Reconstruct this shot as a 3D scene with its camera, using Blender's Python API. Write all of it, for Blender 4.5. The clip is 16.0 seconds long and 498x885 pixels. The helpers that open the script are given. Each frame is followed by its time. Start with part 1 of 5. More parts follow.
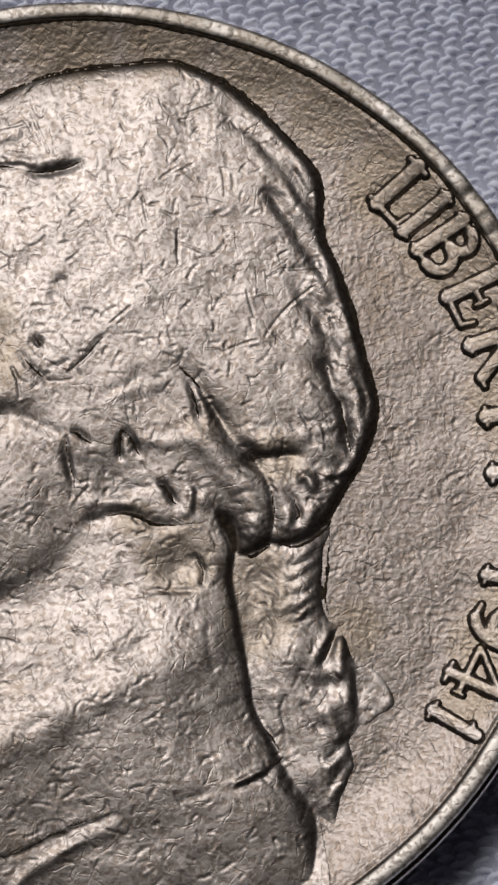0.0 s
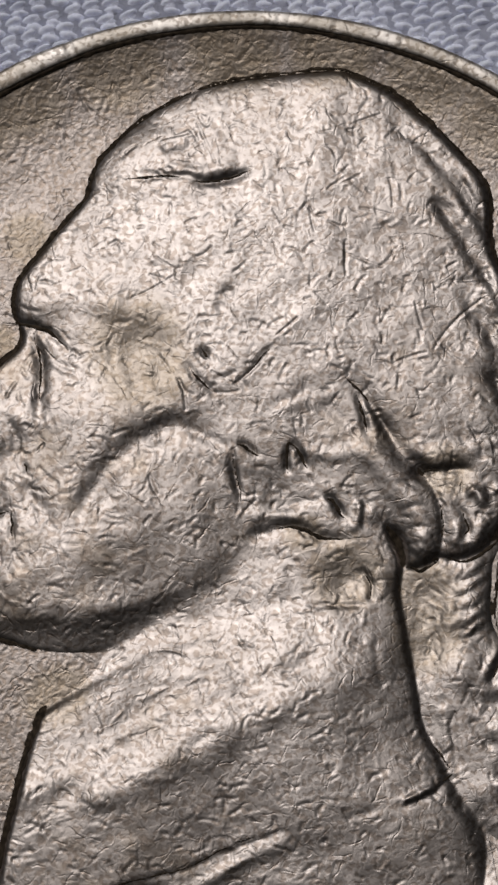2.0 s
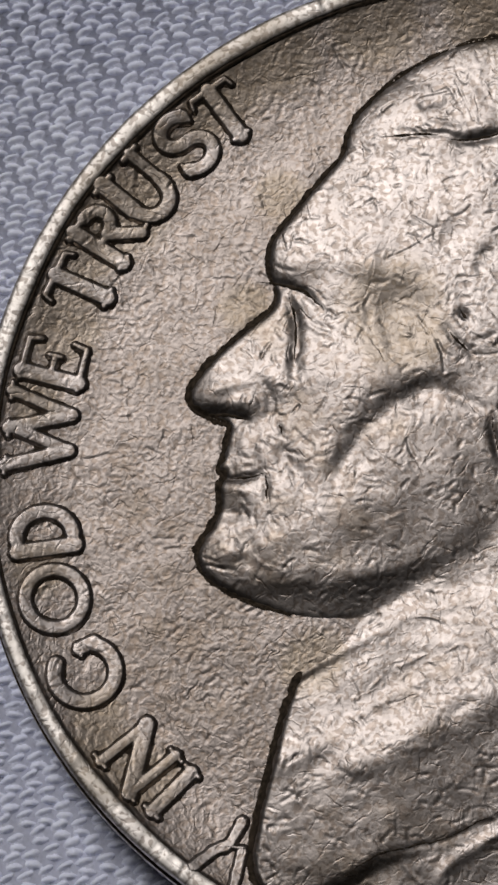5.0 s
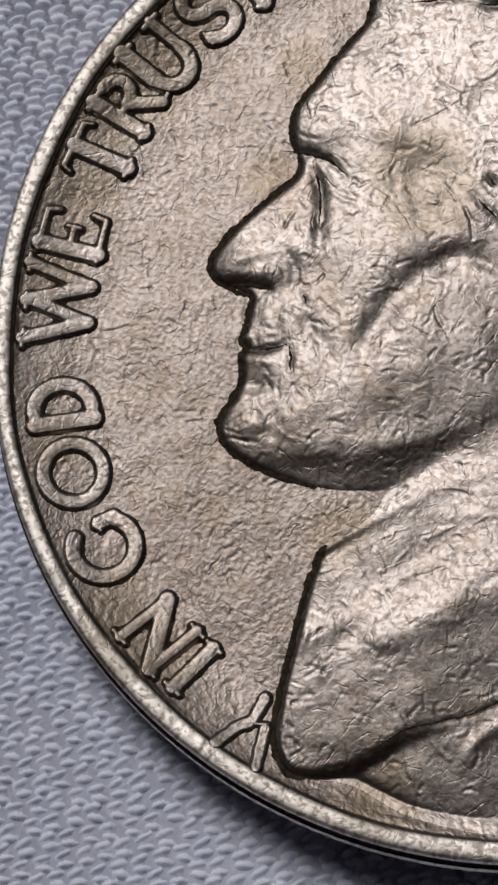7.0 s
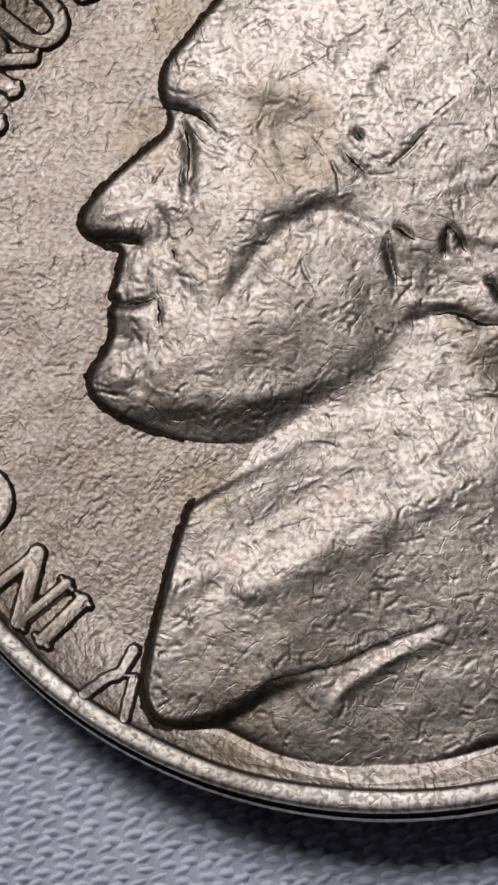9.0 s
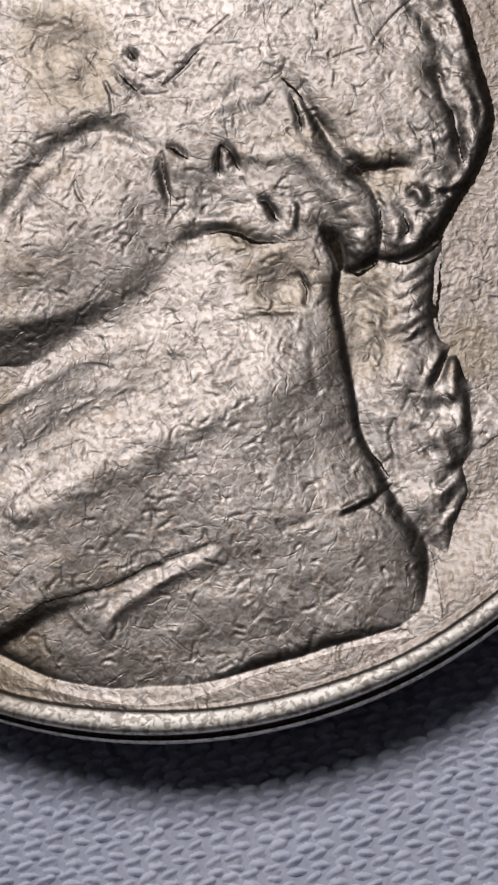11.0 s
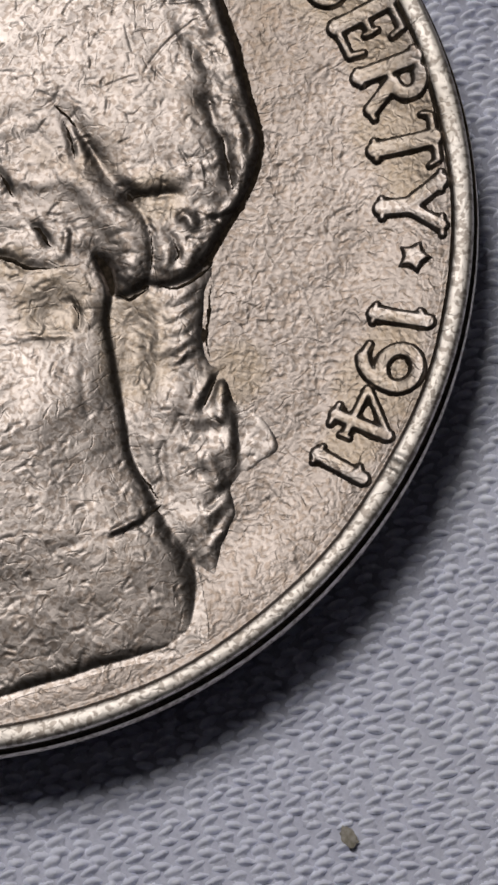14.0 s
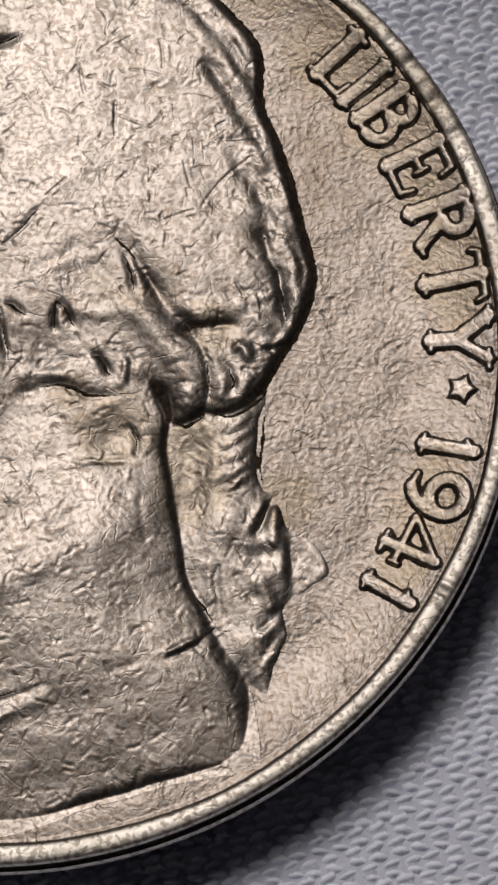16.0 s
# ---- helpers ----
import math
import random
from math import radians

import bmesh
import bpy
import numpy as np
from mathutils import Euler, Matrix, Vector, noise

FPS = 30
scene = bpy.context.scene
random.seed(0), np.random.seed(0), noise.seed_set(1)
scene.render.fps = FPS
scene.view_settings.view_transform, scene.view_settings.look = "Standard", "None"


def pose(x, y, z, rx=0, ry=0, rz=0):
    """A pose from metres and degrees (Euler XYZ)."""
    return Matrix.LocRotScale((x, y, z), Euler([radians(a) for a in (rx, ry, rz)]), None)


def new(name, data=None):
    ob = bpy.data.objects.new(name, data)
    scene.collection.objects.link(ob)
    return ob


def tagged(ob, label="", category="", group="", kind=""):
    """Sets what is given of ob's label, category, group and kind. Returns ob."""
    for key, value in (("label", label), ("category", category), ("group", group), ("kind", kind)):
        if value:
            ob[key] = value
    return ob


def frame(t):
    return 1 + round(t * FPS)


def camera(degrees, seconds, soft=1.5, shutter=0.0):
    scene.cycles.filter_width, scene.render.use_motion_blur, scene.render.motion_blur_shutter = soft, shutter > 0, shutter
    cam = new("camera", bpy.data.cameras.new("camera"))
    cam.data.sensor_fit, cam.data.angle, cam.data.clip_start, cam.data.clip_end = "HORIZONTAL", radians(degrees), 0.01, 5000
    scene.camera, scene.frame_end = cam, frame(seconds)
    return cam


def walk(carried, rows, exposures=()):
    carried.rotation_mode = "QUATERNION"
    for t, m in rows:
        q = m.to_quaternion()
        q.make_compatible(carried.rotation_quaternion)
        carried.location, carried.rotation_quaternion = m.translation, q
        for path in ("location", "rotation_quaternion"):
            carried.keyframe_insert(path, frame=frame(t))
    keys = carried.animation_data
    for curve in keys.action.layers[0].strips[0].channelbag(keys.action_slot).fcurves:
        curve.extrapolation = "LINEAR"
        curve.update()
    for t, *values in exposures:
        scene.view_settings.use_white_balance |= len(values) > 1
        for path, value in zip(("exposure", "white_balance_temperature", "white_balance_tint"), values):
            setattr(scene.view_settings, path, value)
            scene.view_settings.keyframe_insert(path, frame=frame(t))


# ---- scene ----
cam = camera(8.097, 16.0, soft=2.8)
MM = 0.001
# seconds; place in millimetres; turn in degrees
ROWS = [
    (0, 6.061, -17.122, 72.147, 14.224, 2.014, -0.689),
    (0.5, 5.556, -16.900, 72.225, 14.204, 2.118, -0.659),
    (1, 5.072, -16.602, 72.190, 14.009, 2.440, -0.497),
    (1.5, 4.810, -16.719, 71.929, 14.236, 3.000, -0.304),
    (2, 4.282, -16.700, 71.610, 14.267, 3.236, -0.071),
    (2.5, 3.421, -16.553, 71.261, 14.237, 3.273, 0.138),
    (3, 3.105, -16.658, 70.968, 14.372, 3.912, 0.364),
    (3.5, 2.662, -16.570, 70.817, 14.217, 4.287, 0.519),
    (4, 1.929, -16.764, 70.865, 14.294, 4.331, 0.620),
    (4.5, 1.886, -16.805, 70.611, 14.211, 4.837, 0.738),
    (5, 1.316, -16.818, 70.450, 14.070, 4.931, 0.878),
    (5.2, 1.317, -17.009, 70.016, 14.040, 5.110, 0.942),
    (7.3, 2.059, -19.908, 67.777, 14.791, 6.063, 0.942),
    (7.5, 2.125, -20.008, 67.805, 14.765, 6.007, 0.894),
    (8, 2.981, -19.824, 67.919, 14.315, 6.137, 0.822),
    (8.5, 3.220, -20.051, 68.090, 14.460, 5.727, 0.691),
    (9, 4.123, -20.119, 67.883, 14.303, 5.767, 0.499),
    (9.5, 4.838, -20.512, 67.074, 14.400, 5.606, 0.254),
    (9.7, 5.484, -20.829, 66.907, 14.431, 5.601, 0.129),
    (11.8, 9.604, -21.590, 66.388, 14.064, 6.273, -0.460),
    (12, 9.894, -21.607, 66.361, 14.014, 6.151, -0.515),
    (12.5, 10.415, -21.676, 66.273, 14.047, 5.794, -0.620),
    (13, 10.577, -21.818, 66.078, 14.230, 5.460, -0.727),
    (13.5, 11.233, -21.626, 66.389, 14.112, 5.258, -0.818),
    (14, 11.838, -21.388, 67.259, 14.237, 5.196, -0.821),
    (14.5, 11.764, -21.247, 68.294, 14.495, 5.035, -0.776),
    (15, 11.735, -21.248, 68.896, 14.928, 4.803, -0.681),
    (15.5, 11.619, -21.176, 69.597, 15.322, 4.922, -0.475),
    (16, 10.775, -20.887, 69.919, 15.404, 4.837, -0.272),
]
walk(cam, [(t, pose(x * MM, y * MM, z * MM, rx, ry, rz)) for t, x, y, z, rx, ry, rz in ROWS],
     [(0, 0.0, 6400, 10), (4, 0.0, 6300, 10), (8.5, -0.02, 6350, 10), (9.6, -0.03, 6250, 10), (12, -0.03, 6250, 10), (13, -0.03, 6300, 10), (14.5, -0.03, 6650, 10), (16, -0.03, 6800, 10)])

# ---- light: one unseen high source, set as a roof window over the table, daylight outside ----
world = bpy.data.worlds.new("daylight")
world.use_nodes = True
scene.world = world
sky = world.node_tree.nodes.new("ShaderNodeTexSky")
sky.sky_type, sky.sun_disc = "NISHITA", False
sky.sun_elevation, sky.sun_rotation = radians(50), radians(-20)
world.node_tree.links.new(sky.outputs[0], world.node_tree.nodes["Background"].inputs[0])
world.node_tree.nodes["Background"].inputs[1].default_value = 0.05

# assumed roof window in the ceiling: x and y of its opening, height of the ceiling
SKY_X0, SKY_X1, SKY_Y0, SKY_Y1, CEIL_Z = -0.65, -0.08, 0.48, 1.11, 1.55
lamp = bpy.data.lights.new("assumed_window_light", "AREA")
lamp.shape, lamp.size, lamp.size_y, lamp.energy, lamp.color = "RECTANGLE", SKY_X1 - SKY_X0, SKY_Y1 - SKY_Y0, 20.2, (1.0, 0.95, 0.90)
roof_light = new("assumed_window_light", lamp)
roof_light.matrix_world = pose((SKY_X0 + SKY_X1) / 2, (SKY_Y0 + SKY_Y1) / 2, CEIL_Z + 0.02)


# ---- materials ----
def material(name):
    m = bpy.data.materials.new(name)
    m.use_nodes = True
    nt = m.node_tree
    return m, nt, nt.nodes["Principled BSDF"]


def node(nt, kind, **values):
    n = nt.nodes.new(kind)
    for key, value in values.items():
        if key in n.inputs:
            n.inputs[key].default_value = value
    return n


def math_node(nt, op, a, b=None, c=None):
    n = nt.nodes.new("ShaderNodeMath")
    n.operation = op
    for k, v in enumerate((a, b, c)):
        if v is None:
            continue
        if isinstance(v, (int, float)):
            n.inputs[k].default_value = v
        else:
            nt.links.new(v, n.inputs[k])
    return n.outputs[0]


def coords(nt, scale):
    tc = nt.nodes.new("ShaderNodeTexCoord")
    mp = node(nt, "ShaderNodeMapping", Scale=(scale, scale, scale))
    nt.links.new(tc.outputs["Object"], mp.inputs[0])
    return mp.outputs[0]


def noise_node(nt, vec, scale, detail=4.0, rough=0.55):
    n = node(nt, "ShaderNodeTexNoise", Scale=scale, Detail=detail, Roughness=rough)
    nt.links.new(vec, n.inputs["Vector"])
    return n.outputs[0]


def ramp(nt, fac, stops):
    r = nt.nodes.new("ShaderNodeValToRGB")
    e = r.color_ramp.elements
    e[0].position, e[0].color = stops[0][0], (*stops[0][1], 1)
    e[1].position, e[1].color = stops[-1][0], (*stops[-1][1], 1)
    for p, c in stops[1:-1]:
        q = e.new(p)
        q.color = (*c, 1)
    nt.links.new(fac, r.inputs[0])
    return r.outputs[0]


def scratches(nt, vec, scale, width, length):
    """Short straight nicks, one in each cell, each turned its own way: 1 on the nick, 0 off it."""
    vo = node(nt, "ShaderNodeTexVoronoi", Scale=scale, Randomness=1.0)
    vo.voronoi_dimensions = "2D"
    nt.links.new(vec, vo.inputs["Vector"])
    sc = nt.nodes.new("ShaderNodeVectorMath")
    sc.operation = "SUBTRACT"
    nt.links.new(vec, sc.inputs[0])
    nt.links.new(vo.outputs["Position"], sc.inputs[1])
    sep = nt.nodes.new("ShaderNodeSeparateColor")
    nt.links.new(vo.outputs["Color"], sep.inputs[0])
    rot = nt.nodes.new("ShaderNodeVectorRotate")
    rot.rotation_type = "Z_AXIS"
    nt.links.new(sc.outputs[0], rot.inputs["Vector"])
    nt.links.new(math_node(nt, "MULTIPLY", sep.outputs[0], 6.283), rot.inputs["Angle"])
    xyz = nt.nodes.new("ShaderNodeSeparateXYZ")
    nt.links.new(rot.outputs[0], xyz.inputs[0])
    across = math_node(nt, "DIVIDE", math_node(nt, "ABSOLUTE", xyz.outputs[1]), width)
    along = math_node(nt, "DIVIDE", math_node(nt, "ABSOLUTE", xyz.outputs[0]), length)
    a = math_node(nt, "SUBTRACT", 1.0, math_node(nt, "MINIMUM", across, 1.0))
    b = math_node(nt, "SUBTRACT", 1.0, math_node(nt, "POWER", math_node(nt, "MINIMUM", along, 1.0), 3.0))
    a = math_node(nt, "MULTIPLY", math_node(nt, "MULTIPLY", a, a), math_node(nt, "SUBTRACT", 3.0, math_node(nt, "MULTIPLY", a, 2.0)))
    return math_node(nt, "MULTIPLY", math_node(nt, "MULTIPLY", a, b), math_node(nt, "ADD", 0.35, sep.outputs[1]))


# middle and reach, in millimetres, of old brown stains and shade painted along the top
STAINS_AND_SHADE = [(2.35, -1.75, 1.0), (3.9, -2.2, 0.95), (3.95, -3.0, 0.95), (5.9, -3.2, 0.8), (-1.95, 3.15, 1.3), (-1.8, 2.65, 1.2), (-3.4, -4.0, 0.7), (4.4, 0.35, 0.7), (-8.7, 2.8, 1.0), (-7.6, 5.2, 1.2), (8.2, 5.0, 1.6),
          (9.2, 1.6, 1.2), (-7.6, -6.2, 1.1), (6.9, 6.4, 1.3), (-5.6, 8.0, 1.2), (1.5, -0.9, 0.5), (-2.6, -9.3, 0.9), (8.6, -3.6, 1.0), (0.0, 9.6, 1.2), (2.2, 9.6, 1.1), (4.2, 9.0, 1.2), (5.6, 8.0, 1.2), (-2.4, 9.3, 1.2), (-4.4, 8.6, 1.1), (-4.3, 5.6, 0.7), (-5.0, 3.2, 0.7), (-3.6, -4.2, 0.8)] + [(9.35 * math.sin(radians(b)), 9.35 * math.cos(radians(b)), r) for b, r in (
    (-134, 0.8), (-124, 0.7), (-104, 0.7), (-82, 0.7), (-62, 0.8), (-55, 0.8), (-47, 0.9), (-39, 0.7), (51, 0.8), (56, 0.8), (62, 0.8), (70, 0.8), (78, 0.8), (86, 0.7), (107, 0.7), (113, 0.7), (120, 0.7))]
FIELD_Z = 1.75


def nickel(name, stops, grain=0.0068, rough_low=0.36):
    m, nt, p = material(name)
    v = coords(nt, 1000.0)
    big = noise_node(nt, v, 0.22, 3.0)
    mid = noise_node(nt, v, 1.3, 5.0, 0.65)
    fine = noise_node(nt, v, 9.0, 3.0, 0.6)
    tone = math_node(nt, "ADD", math_node(nt, "MULTIPLY", big, 0.55), math_node(nt, "MULTIPLY", mid, 0.45))
    col = ramp(nt, tone, stops)
    nt.links.new(col, p.inputs["Base Color"])
    p.inputs["Metallic"].default_value = 1.0
    rough = math_node(nt, "ADD", rough_low, math_node(nt, "MULTIPLY", fine, 0.16))
    nt.links.new(rough, p.inputs["Roughness"])
    warp = nt.nodes.new("ShaderNodeVectorMath")
    warp.operation = "MULTIPLY_ADD"
    wn = node(nt, "ShaderNodeTexNoise", Scale=4.5, Detail=1.0)
    nt.links.new(v, wn.inputs["Vector"])
    nt.links.new(wn.outputs[1], warp.inputs[0])
    warp.inputs[1].default_value = (0.13, 0.13, 0.0)
    nt.links.new(v, warp.inputs[2])
    w = warp.outputs[0]
    total = None
    for k, (scale, width, length, depth) in enumerate(NICKS):
        away = nt.nodes.new("ShaderNodeVectorMath")
        away.operation = "ADD"
        nt.links.new(w, away.inputs[0])
        away.inputs[1].default_value = (3.71 * k, 5.37 * k, 0.0)
        s = math_node(nt, "MULTIPLY", scratches(nt, away.outputs[0], scale, width, length), depth)
        total = s if total is None else math_node(nt, "ADD", total, s)
    pits = noise_node(nt, w, 9.0, 1.0, 0.5)
    lumps = math_node(nt, "MULTIPLY", noise_node(nt, v, 2.6, 2.0, 0.5), 0.0022)
    patchy = math_node(nt, "ADD", 0.45, math_node(nt, "MULTIPLY", noise_node(nt, v, 0.8, 2.0), 1.0))
    h = math_node(nt, "MULTIPLY", math_node(nt, "SUBTRACT", math_node(nt, "MULTIPLY", pits, grain), total), patchy)
    h = math_node(nt, "ADD", h, lumps)
    # old dirt stays in some of the nicks
    soil = nt.nodes.new("ShaderNodeMix")
    soil.data_type = "RGBA"
    deep = math_node(nt, "MULTIPLY", math_node(nt, "MAXIMUM", math_node(nt, "SUBTRACT", 0.49, pits), 0.0), 6.5)
    deep = math_node(nt, "ADD", deep, math_node(nt, "MULTIPLY", math_node(nt, "MAXIMUM", total, 0.0), 45.0))
    nt.links.new(math_node(nt, "MINIMUM", deep, 0.6), soil.inputs[0])
    nt.links.new(col, soil.inputs[6])
    soil.inputs[7].default_value = (0.15, 0.115, 0.09, 1)
    # brown stains, and the shade painted along the top
    stain_shade = None
    for x, y, r in STAINS_AND_SHADE:
        off = nt.nodes.new("ShaderNodeVectorMath")
        off.operation = "DISTANCE"
        nt.links.new(v, off.inputs[0])
        off.inputs[1].default_value = (x, y, FIELD_Z + 0.2)
        near = math_node(nt, "MAXIMUM", math_node(nt, "SUBTRACT", 1.0, math_node(nt, "DIVIDE", off.outputs["Value"], r)), 0.0)
        stain_shade = near if stain_shade is None else math_node(nt, "MAXIMUM", stain_shade, near)
    edge = math_node(nt, "MULTIPLY", stain_shade, math_node(nt, "ADD", 0.2, math_node(nt, "MULTIPLY", noise_node(nt, v, 3.0, 4.0, 0.6), 2.2)))
    brown = nt.nodes.new("ShaderNodeMix")
    brown.data_type = "RGBA"
    nt.links.new(math_node(nt, "MINIMUM", edge, 0.5), brown.inputs[0])
    nt.links.new(soil.outputs[2], brown.inputs[6])
    brown.inputs[7].default_value = (0.175, 0.140, 0.098, 1)
    nt.links.new(brown.outputs[2], p.inputs["Base Color"])
    bump = node(nt, "ShaderNodeBump", Strength=1.0, Distance=MM)
    nt.links.new(h, bump.inputs["Height"])
    nt.links.new(bump.outputs[0], p.inputs["Normal"])
    return m


# cells per mm, half width, half length, depth, all in mm
NICKS = [(4.0, 0.030, 0.10, 0.0017), (3.0, 0.033, 0.13, -0.0015), (2.2, 0.028, 0.15, 0.0028), (1.3, 0.028, 0.24, 0.0034)]


def yarn(name, stops):
    m, nt, p = material(name)
    v = coords(nt, 1000.0)
    big = noise_node(nt, v, 0.12, 3.0)
    fib = noise_node(nt, v, 9.0, 4.0, 0.65)
    f = math_node(nt, "ADD", math_node(nt, "MULTIPLY", big, 0.4), math_node(nt, "MULTIPLY", fib, 0.6))
    nt.links.new(ramp(nt, f, stops), p.inputs["Base Color"])
    p.inputs["Roughness"].default_value = 0.85
    p.inputs["Sheen Weight"].default_value = 0.25
    bump = node(nt, "ShaderNodeBump", Strength=0.9, Distance=0.03 * MM)
    nt.links.new(fib, bump.inputs["Height"])
    nt.links.new(bump.outputs[0], p.inputs["Normal"])
    return m


def plain(name, low, high, scale, rough=0.8):
    m, nt, p = material(name)
    v = coords(nt, 1.0)
    nt.links.new(ramp(nt, noise_node(nt, v, scale, 5.0), [(0.35, low), (0.65, high)]), p.inputs["Base Color"])
    p.inputs["Roughness"].default_value = rough
    p.inputs["Specular IOR Level"].default_value = 0.5 if rough < 0.85 else 0.1
    return m


NICKEL = nickel("rubbed_nickel", [(0.33, (0.225, 0.186, 0.150)), (0.45, (0.288, 0.257, 0.239)), (0.60, (0.342, 0.308, 0.290))])
TONED = nickel("toned_nickel", [(0.35, (0.152, 0.124, 0.101)), (0.46, (0.207, 0.180, 0.164)), (0.60, (0.252, 0.222, 0.205))], 0.0125)
RIM = nickel("bright_worn_rim", [(0.33, (0.47, 0.425, 0.375)), (0.45, (0.60, 0.56, 0.52)), (0.60, (0.68, 0.64, 0.605))], 0.0055, 0.46)
# warp is darker than weft: the gaps' shade is put into its colour
WEFT = yarn("pale_weft_yarn", [(0.3, (0.66, 0.69, 0.86)), (0.5, (0.79, 0.82, 0.96)), (0.7, (0.88, 0.91, 0.99))])
SHADED_WARP = yarn("shaded_grey_blue_warp_yarn", [(0.3, (0.43, 0.45, 0.56)), (0.5, (0.54, 0.56, 0.68)), (0.7, (0.63, 0.65, 0.76))])
# unseen walls: dark blue chosen for dim bluish reflections in the metal
PLASTER = plain("painted_plaster", (0.034, 0.044, 0.062), (0.046, 0.058, 0.080), 6.0)
BOARDS = plain("floor_boards", (0.16, 0.10, 0.06), (0.26, 0.17, 0.10), 9.0, 0.5)
OAK = plain("oiled_oak", (0.22, 0.14, 0.08), (0.32, 0.21, 0.12), 14.0, 0.45)
PAINT = plain("white_paint", (0.74, 0.74, 0.72), (0.80, 0.80, 0.78), 12.0, 0.4)
GRIME_AND_SHADE = plain("dirt_and_shade", (0.016, 0.012, 0.008), (0.055, 0.041, 0.029), 9000.0, 0.95)
CRUMB = plain("crumb", (0.24, 0.22, 0.18), (0.40, 0.38, 0.35), 9000.0, 0.9)


# ---- mesh helpers ----
def mesh_object(name, verts, faces, mat, parent=None, smooth=True):
    me = bpy.data.meshes.new(name)
    faces = np.asarray(faces, np.int32)
    n, k = faces.shape
    me.vertices.add(len(verts))
    me.vertices.foreach_set("co", np.ascontiguousarray(verts, np.float32).ravel())
    me.loops.add(n * k)
    me.loops.foreach_set("vertex_index", faces.ravel())
    me.polygons.add(n)
    me.polygons.foreach_set("loop_start", np.arange(0, n * k, k, dtype=np.int32))
    me.polygons.foreach_set("use_smooth", np.full(n, smooth))
    me.update(calc_edges=True)
    me.validate()
    me.materials.append(mat)
    ob = new(name, me)
    ob.parent = parent
    return ob


def box(name, lo, hi, mat, parent=None, bevel=0.0):
    bm = bmesh.new()
    bmesh.ops.create_cube(bm, size=1.0)
    for v in bm.verts:
        v.co = [l + (c + 0.5) * (h - l) for c, l, h in zip(v.co, lo, hi)]
    if bevel:
        bmesh.ops.bevel(bm, geom=bm.edges[:], offset=bevel, segments=2, affect="EDGES")
    me = bpy.data.meshes.new(name)
    bm.to_mesh(me)
    bm.free()
    me.materials.append(mat)
    ob = new(name, me)
    ob.parent = parent
    return ob


def grid_faces(keep, idx):
    """Quads of a grid whose four corners are kept."""
    q = keep[:-1, :-1] & keep[1:, :-1] & keep[:-1, 1:] & keep[1:, 1:]
    i, j = np.nonzero(q)
    return np.stack([idx[i, j], idx[i, j + 1], idx[i + 1, j + 1], idx[i + 1, j]], 1)


def spline(points, closed=False, steps=6):
    """A Catmull-Rom curve through the points."""
    p = np.array(points, float)
    n = len(p)
    out = []
    for i in range(n if closed else n - 1):
        a, b, c, d = [p[(i + k) % n] if closed else p[min(max(i + k, 0), n - 1)] for k in (-1, 0, 1, 2)]
        for t in np.linspace(0, 1, steps, endpoint=False):
            out.append(0.5 * (2 * b + (c - a) * t + (2 * a - 5 * b + 4 * c - d) * t**2 + (3 * b - a - 3 * c + d) * t**3))
    if not closed:
        out.append(p[-1])
    return np.array(out)


def to_curve(X, Y, line, closed=False):
    """Distance to a polyline, the side of it (left: plus) and how far along (0 to 1)."""
    a = line
    b = np.roll(line, -1, 0)
    if not closed:
        a, b = a[:-1], b[:-1]
    best = np.full(X.shape, 1e9)
    side, along = np.zeros(X.shape), np.zeros(X.shape)
    for k in range(len(a)):
        dx, dy = b[k] - a[k]
        ll = dx * dx + dy * dy + 1e-12
        px, py = X - a[k, 0], Y - a[k, 1]
        t = np.clip((px * dx + py * dy) / ll, 0, 1)
        d = (px - t * dx) ** 2 + (py - t * dy) ** 2
        m = d < best
        best[m] = d[m]
        side[m] = np.sign(dx * py - dy * px)[m]
        along[m] = ((k + t) / len(a))[m]
    return np.sqrt(best), side, along


def inside(X, Y, line):
    odd = np.zeros(X.shape, bool)
    for (x0, y0), (x1, y1) in zip(line, np.roll(line, -1, 0)):
        if y0 != y1:
            odd ^= ((Y < y0) != (Y < y1)) & (X < (x1 - x0) * (Y - y0) / (y1 - y0) + x0)
    return odd


def value_noise(x, y, cell, seed):
    """Smooth noise from -1 to 1 with cells of that size."""
    tab = np.random.default_rng(seed).uniform(-1, 1, (128, 128))
    fx, fy = x / cell + 40.0, y / cell + 40.0
    i, j = np.floor(fy).astype(int), np.floor(fx).astype(int)
    a, b = fx - j, fy - i
    a, b = a * a * (3 - 2 * a), b * b * (3 - 2 * b)
    t = lambda p, q: tab[(i + p) % 128, (j + q) % 128]
    return (t(0, 0) * (1 - a) + t(0, 1) * a) * (1 - b) + (t(1, 0) * (1 - a) + t(1, 1) * a) * b


